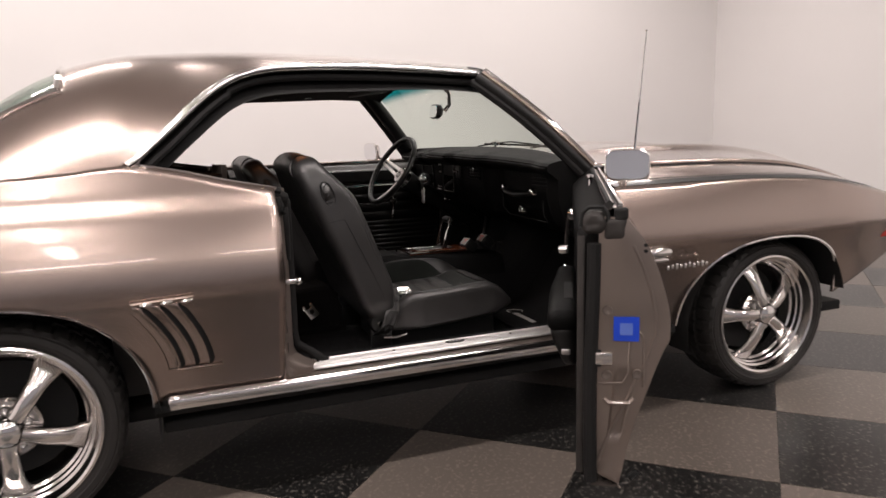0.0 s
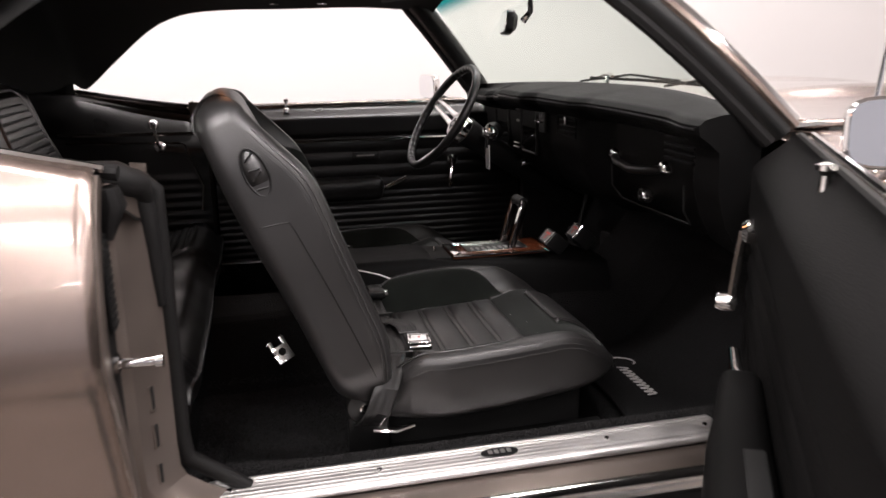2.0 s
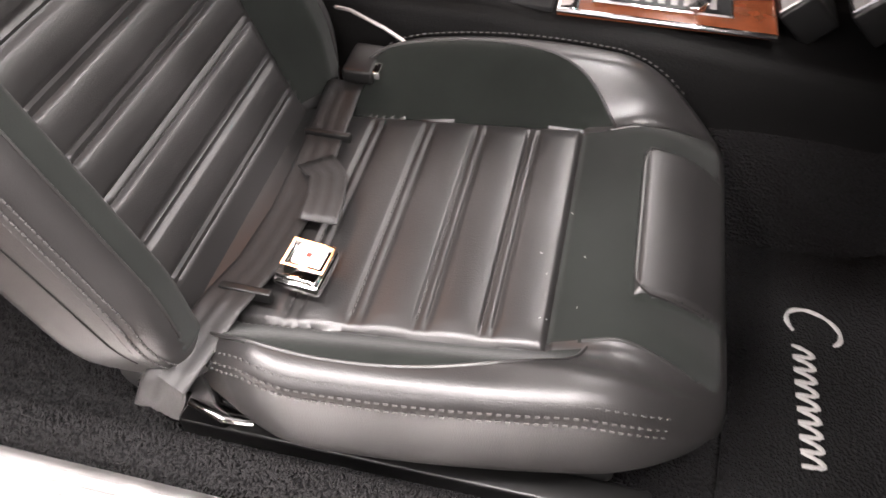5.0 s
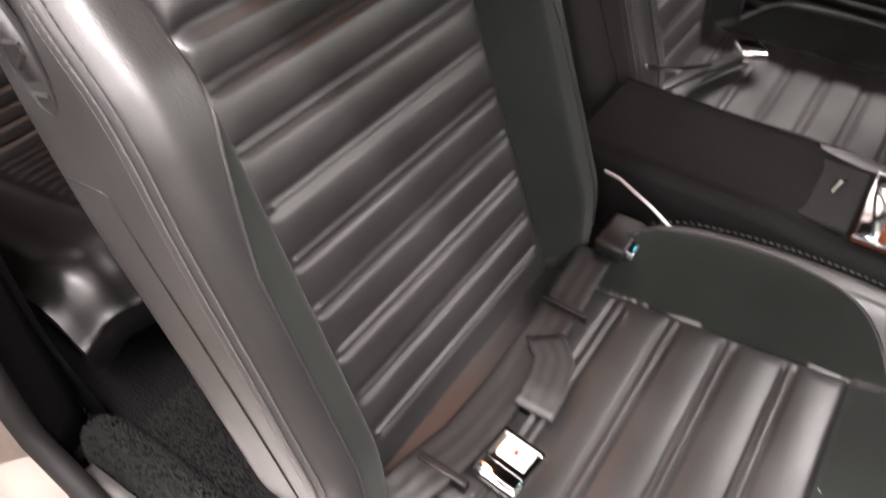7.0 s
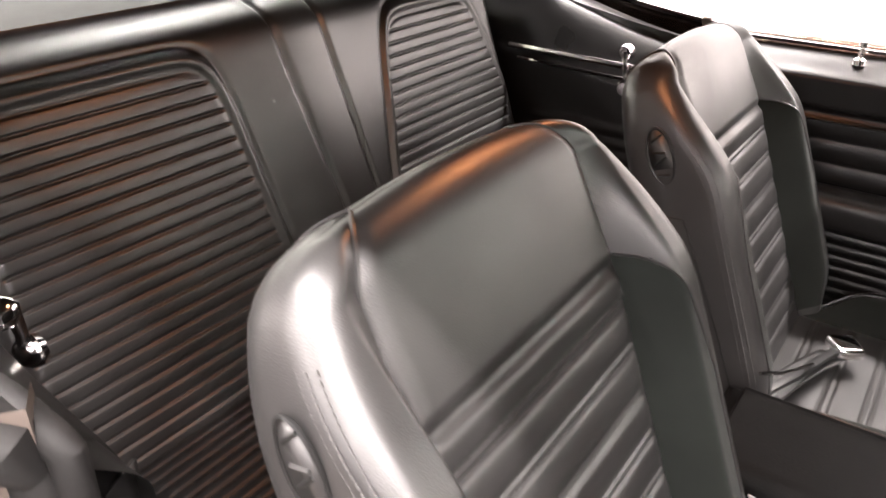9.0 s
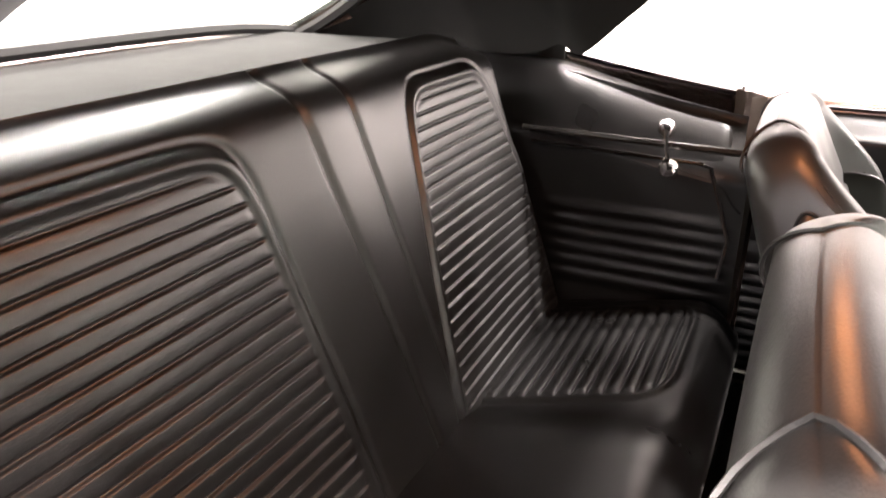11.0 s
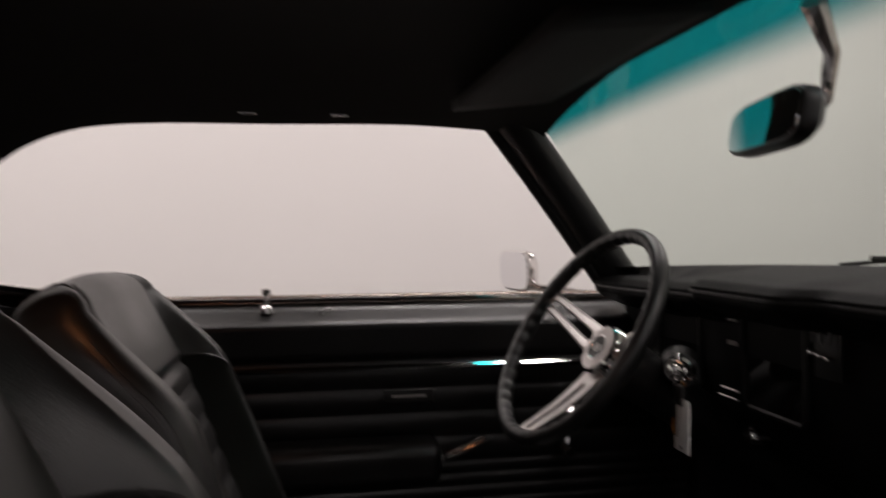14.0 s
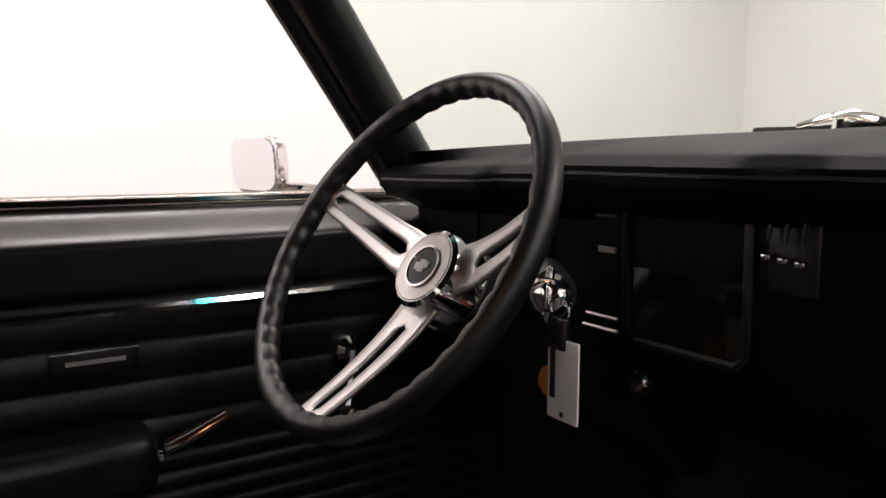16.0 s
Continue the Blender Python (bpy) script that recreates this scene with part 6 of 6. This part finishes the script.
part("door_seal", tube([dp(door_len + 0.002, -0.076 + 0.003 * math.sin(9 * z), z) for z in np.linspace(0.345, 0.865, 16)], 0.0145, 9), RUBBER, pd, "black rubber door weatherstrip")


def moulded(a0, a1, n0, n1, z0, z1, r, seed):
    """A soft moulded block at the door's end, slightly crumpled."""
    bm = box(a0, a1, n0, n1, z0, z1, r=r)
    bmesh.ops.subdivide_edges(bm, edges=[e for e in bm.edges if e.calc_length() > 0.012], cuts=4, use_grid_fill=True)
    for v in bm.verts:
        a, n, z = v.co
        k = 0.0035 * noise.noise(Vector((a * 40 + seed, n * 55, z * 60)))
        v.co = dp(a + k, n + k * 0.7, z + k)
    return bm


part("glass_guide", moulded(door_len - 0.035, door_len + 0.014, -0.099, -0.050, 0.884, 0.930, 0.016, 1.0), DUSTY, pd, "dusty grey rubber window guide")
part("guide_plate", moulded(door_len - 0.016, door_len + 0.007, -0.054, -0.008, 0.872, 0.918, 0.010, 5.0), DUSTY, pd, "dusty grey rubber guide plate")
part("guide_lug", moulded(door_len - 0.020, door_len + 0.006, -0.034, -0.006, 0.912, 0.938, 0.006, 9.0), RUBBER, pd)
part("guide_gap", tube([dp(door_len + 0.002, n, z) for n, z in ((-0.101, 0.900), (-0.098, 0.928), (-0.085, 0.940), (-0.055, 0.940), (-0.046, 0.925), (-0.046, 0.900))], 0.005, 6), DARK, pd, "black gap round the window guide")
part("lock_knob", lathe([(0.007, -.02), (0.006, .012), (0.011, .018), (0.011, .024), (0, .028)], 12, Matrix.Translation(dp(0.475, -0.062, 0.930)), cap=False), CHROME, dt, "chrome door lock knob")
rotd = Matrix.Rotation(math.atan2(DA.y, DA.x), 4, "Z")
arm_m = Matrix.Translation(DH + DNrm * -0.10) @ rotd @ Matrix.Scale(-1, 4, (0, 1, 0))


def arm_block(x0, x1, y1, z0, z1, r):
    """A padded block on the door that thins towards its lower edge and front end."""
    bm = box(x0, x1, 0.0, y1, z0, z1, r=r)
    bmesh.ops.subdivide_edges(bm, edges=[e for e in bm.edges if e.calc_length() > 0.05], cuts=5, use_grid_fill=True)
    for vert in bm.verts:
        zz, xx = vert.co.z, vert.co.x
        vert.co.y *= (0.50 + 0.50 * smooth(0.52, 0.625, zz)) * (0.72 + 0.28 * smooth(0.42, 0.66, xx))
        vert.co.z += 0.010 * smooth(0.60, 0.42, xx)
    bm.transform(arm_m)
    return bm


armd = part("armrest", arm_block(0.42, 0.93, 0.066, 0.535, 0.640, 0.020), VINYL, dt, "black moulded armrest base")
part("armrest_pad", arm_block(0.415, 0.934, 0.073, 0.618, 0.672, 0.020), DASH, armd, "black padded armrest top")
part("pull_slot", box(0.62, 0.80, 0.010, 0.034, 0.668, 0.6745, arm_m, r=0.003), DARK, armd)
part("armrest_reflector", box(0.916, 0.933, 0.018, 0.040, 0.566, 0.580, arm_m, r=0.003), BRUSHED, armd, "small dull metal end plate")
part("crank_base", lathe([(0.020, 0), (0.020, .016), (0.012, .024), (0, .025)], 16, disc_frame(dp(0.148, -0.098, 0.80), -DNrm), cap=False), CHROME, dt, "chrome window crank")
part("crank_arm", tube([dp(0.148, -0.118, 0.80), dp(0.148, -0.124, 0.745), dp(0.150, -0.128, 0.692)], 0.008, 8), CHROME, dt)
part("crank_knob", lathe([(0.0, -.004), (0.014, 0), (0.016, .02), (0.012, .03), (0, .032)], 14, disc_frame(dp(0.150, -0.122, 0.682), -DNrm), cap=False), CHROME, dt)
part("door_lever", tube([dp(0.36, -0.115, 0.632), dp(0.33, -0.125, 0.640), dp(0.29, -0.128, 0.655)], [0.012, 0.010, 0.007], 10, flat=0.7), CHROME, dt, "chrome inside door lever")
# details on the shut face
sq = Matrix.Translation(dp(door_len + 0.0055, -0.006, 0.686)) @ rotd
part("sticker", box(-0.001, 0.001, -0.026, 0.026, -0.026, 0.026, sq), BLUE, pd, "square blue sticker")
part("sticker_bar", box(0.001, 0.0016, -0.013, 0.013, -0.013, 0.013, sq), principled("pale_blue_print", (0.10, 0.17, 0.55), 0.4), pd)
for n, z in ((-0.045, 0.725), (-0.045, 0.585), (0.018, 0.588)):
    part("door_screw", lathe([(0.011, 0), (0.010, .004), (0.004, .004), (0, .002)], 14, disc_frame(dp(door_len + 0.003, n, z), DA), cap=False), JAMB_SHADED, pd)
part("door_latch", box(-0.006, 0.008, -0.03, 0.012, -0.014, 0.014, Matrix.Translation(dp(door_len + .004, -0.045, 0.622)) @ rotd, r=0.004), ALLOY, pd, "steel door latch")
part("latch_slot", box(-0.004, 0.004, -0.010, 0.010, -0.018, 0.018, Matrix.Translation(dp(door_len + .006, -0.066, 0.622)) @ rotd, r=0.003), DARK, pd)
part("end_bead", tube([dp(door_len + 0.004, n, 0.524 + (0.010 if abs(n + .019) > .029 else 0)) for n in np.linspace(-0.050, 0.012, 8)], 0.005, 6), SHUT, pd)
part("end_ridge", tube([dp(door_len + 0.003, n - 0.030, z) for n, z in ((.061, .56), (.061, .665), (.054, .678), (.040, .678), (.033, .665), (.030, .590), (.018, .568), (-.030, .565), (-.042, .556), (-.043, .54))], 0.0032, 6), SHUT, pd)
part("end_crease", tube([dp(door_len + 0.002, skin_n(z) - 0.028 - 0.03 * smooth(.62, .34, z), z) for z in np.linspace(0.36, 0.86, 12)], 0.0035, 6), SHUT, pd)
for n, z in ((0.030, 0.862), (0.030, 0.850), (0.020, 0.372), (0.028, 0.366)):
    part("end_hole", lathe([(0.004, 0), (0, .0006)], 10, disc_frame(dp(door_len + 0.0045, n, z), DA), cap=False), DARK, pd)
part("door_drain", box(-0.002, 0.004, -0.012, 0.012, -0.006, 0.006, Matrix.Translation(dp(door_len + .002, 0.012, 0.362)) @ rotd @ Matrix.Rotation(math.radians(50), 4, "X"), r=0.002), DARK, pd)
# passenger mirror on the open door
mc = Vector((1.832, -1.085, 0.965))
mrot = Matrix.Translation(mc) @ Matrix.Rotation(math.atan2(DA.y, DA.x) + math.radians(4), 4, "Z") @ Matrix.Rotation(math.radians(-7), 4, "Y")
pm = part("passenger_mirror", shell(0.140, 0.098, [(-0.026, 0.034), (-0.020, 0.018), (-0.008, 0.006), (0.004, 0), (0.014, 0), (0.016, 0.003)], mrot), CHROME, car, "chrome rectangular door mirror")
part("mirror_glass", shell(0.132, 0.090, [(0.0165, 0), (0.0185, 0.001)], mrot), MIRROR, pm)
part("mirror_stalk", tube([mc + Vector((0, 0, -.04)), mc + Vector((-.01, 0.01, -.055)), dp(0.19, 0.05, 0.905)], [0.008, 0.010, 0.015], 8), CHROME, pm)
part("hinge_pillar", box(1.905, 1.955, -0.83, -0.72, 0.32, 0.865, r=0.01), PLASTIC, car)
for z in (0.45, 0.74):
    part("door_hinge", box(1.86, 1.93, -0.86, -0.80, z, z + 0.07, r=0.008), JAMB_SHADED, pd)

# ---- dome lamp, visors, mirror ----
lamp = part("dome_lamp", box(0.868, 1.006, -0.108, 0.025, 1.300, 1.345, r=0.006), PLASTIC, car, "lit dome lamp with black bezel")
part("lens", grid(lambda u, v: Vector((0.874 + 0.126 * u + 0.006 * (0.5 - u) * v, -0.100 + 0.118 * v, 1.303 - 0.022 * (math.sin(math.pi * u) * math.sin(math.pi * v)) ** 0.45)), 16, 12), LAMPGLOW, lamp, "glowing warm lens")
for s in (-1, 1):
    def visor(u, v, s=s):
        y = 0.05 + 0.475 * u
        x = 1.392 + 0.163 * v + 0.02 * (1 - u)
        return Vector((x, s * y, 1.236 + 0.018 * v + 0.018 * (1 - u)))
    part("sun_visor", grid(visor, 10, 6), HEADLINER, car, "black padded sun visor", solid=0.016)
    part("visor_rod", tube([(1.545, s * .56, 1.252), (1.555, s * .30, 1.262), (1.56, s * .06, 1.274)], 0.005, 6), PLASTIC, car)
rv = Matrix.Translation((1.662, 0.070, 1.150)) @ Matrix.Rotation(math.radians(-13), 4, "Z") @ Matrix.Rotation(math.radians(8), 4, "Y")
mir = part("rear_view_mirror", shell(0.205, 0.062, [(-0.014, 0.002), (-0.011, 0), (0.004, 0), (0.014, 0.012)], rv), PLASTIC, car, "black framed rear-view mirror")
part("mirror_glass", shell(0.195, 0.053, [(-0.0162, 0.0006), (-0.0140, 0)], rv), MIRROR, mir)
part("mirror_bracket", tube([(1.705, 0.08, 1.155), (1.722, 0.065, 1.18), (1.71, 0.04, 1.225), (1.672, 0.02, 1.272)], [0.010, 0.008, 0.009, 0.014], 8), CHROME, mir, "curved chrome mirror bracket")
for x in (0.55, 1.05, 1.20):
    part("coat_hook", box(x, x + 0.03, 0.605, 0.615, 1.228, 1.236, r=0.002), CHROME, car)

# ---- floor mat ----
mat_thing = thing("floor_mat", 1.85, -0.40, 0.29, "black floor mat with silver embroidered strokes on the carpet", "floor mat")


def mat_z(x):
    return 0.301 + 0.40 * smooth(1.88, 2.3, x) + 0.004


part("mat", grid(lambda u, v: Vector((1.715 + 0.40 * u + 0.02 * math.sin(math.pi * v), -0.64 + 0.46 * v, mat_z(1.715 + .40 * u))), 20, 14), CARPET, mat_thing, solid=0.008)
def script_stroke(pts):
    """A flat embroidered stroke; pts are (along the line, up) in metres from the line's start."""
    way = [(1.812 + 1.0 * q, -0.282 - p, 0) for p, q in pts]
    way = [(x, y, mat_z(x) + 0.0095) for x, y, _ in way]
    n = len(way)
    part("script_stroke", tube(way, [0.0034 * (0.62 + 0.38 * abs(math.sin(5.3 * k / n * math.pi))) for k in range(n)], 6, flat=0.45), SILVER_THREAD, mat_thing)


# one tall arc and a wavy line, as plain strokes
script_stroke([(0.030 + 0.024 * math.cos(a) + 0.008 * math.sin(a), 0.028 + 0.031 * math.sin(a)) for a in np.linspace(0.75, 5.4, 28)])
for k in range(9):
    p0 = 0.062 + 0.0178 * k
    script_stroke([(p0 + 0.016 * t + 0.004 * math.sin(math.pi * t), 0.001 + 0.023 * math.sin(math.pi * t) ** 0.7) for t in np.linspace(0, 1, 12)])
part("mat_clip", box(1.722, 1.728, -0.245, -0.165, 0.312, 0.318, r=0.001), WHITE, mat_thing)

rng = random.Random(4)
bm = bmesh.new()
for k in range(12):
    x, y = rng.uniform(1.50, 1.60), rng.uniform(-0.53, -0.25)
    a = rng.uniform(0, 3.1)
    d = Vector((math.cos(a), math.sin(a), 0)) * rng.uniform(0.0006, 0.0018)
    c = Vector((x, y, 0.4762 + 0.012 * (x - 1.165) / 0.522))
    add_tube(bm, [c - d, c + d], 0.00035, 4)
tagged(part("lint", bm, WHITE, pass_seat, "scattered pale lint"), kind="stuff")

# ---- floor tiles ----
TS = 0.605


def tile_mesh(name, material):
    bm = box(-TS / 2 + 0.0012, TS / 2 - 0.0012, -TS / 2 + 0.0012, TS / 2 - 0.0012, -0.004, 0.0)
    me = bpy.data.meshes.new(name)
    bm.to_mesh(me)
    bm.free()
    me.materials.append(material)
    return me


tile_light, tile_dark = tile_mesh("tile_light", TILE_LIGHT), tile_mesh("tile_dark", TILE_DARK)
rot45 = Matrix.Rotation(math.radians(45), 4, "Z")
for i in range(-14, 15):
    for j in range(-14, 15):
        c = rot45 @ Vector((i * TS, j * TS, 0)) + Vector((2.147, -1.03, 0))
        if R["x0"] - 0.05 < c.x < R["x1"] + 0.05 and R["y0"] - 0.05 < c.y < R["y1"] + 0.05:
            t = new("tile", tile_light if (i + j) % 2 == 0 else tile_dark)
            t.parent = floor
            t.matrix_basis = Matrix.Translation(c + Vector((0, 0, random.uniform(-0.0004, 0)))) @ rot45
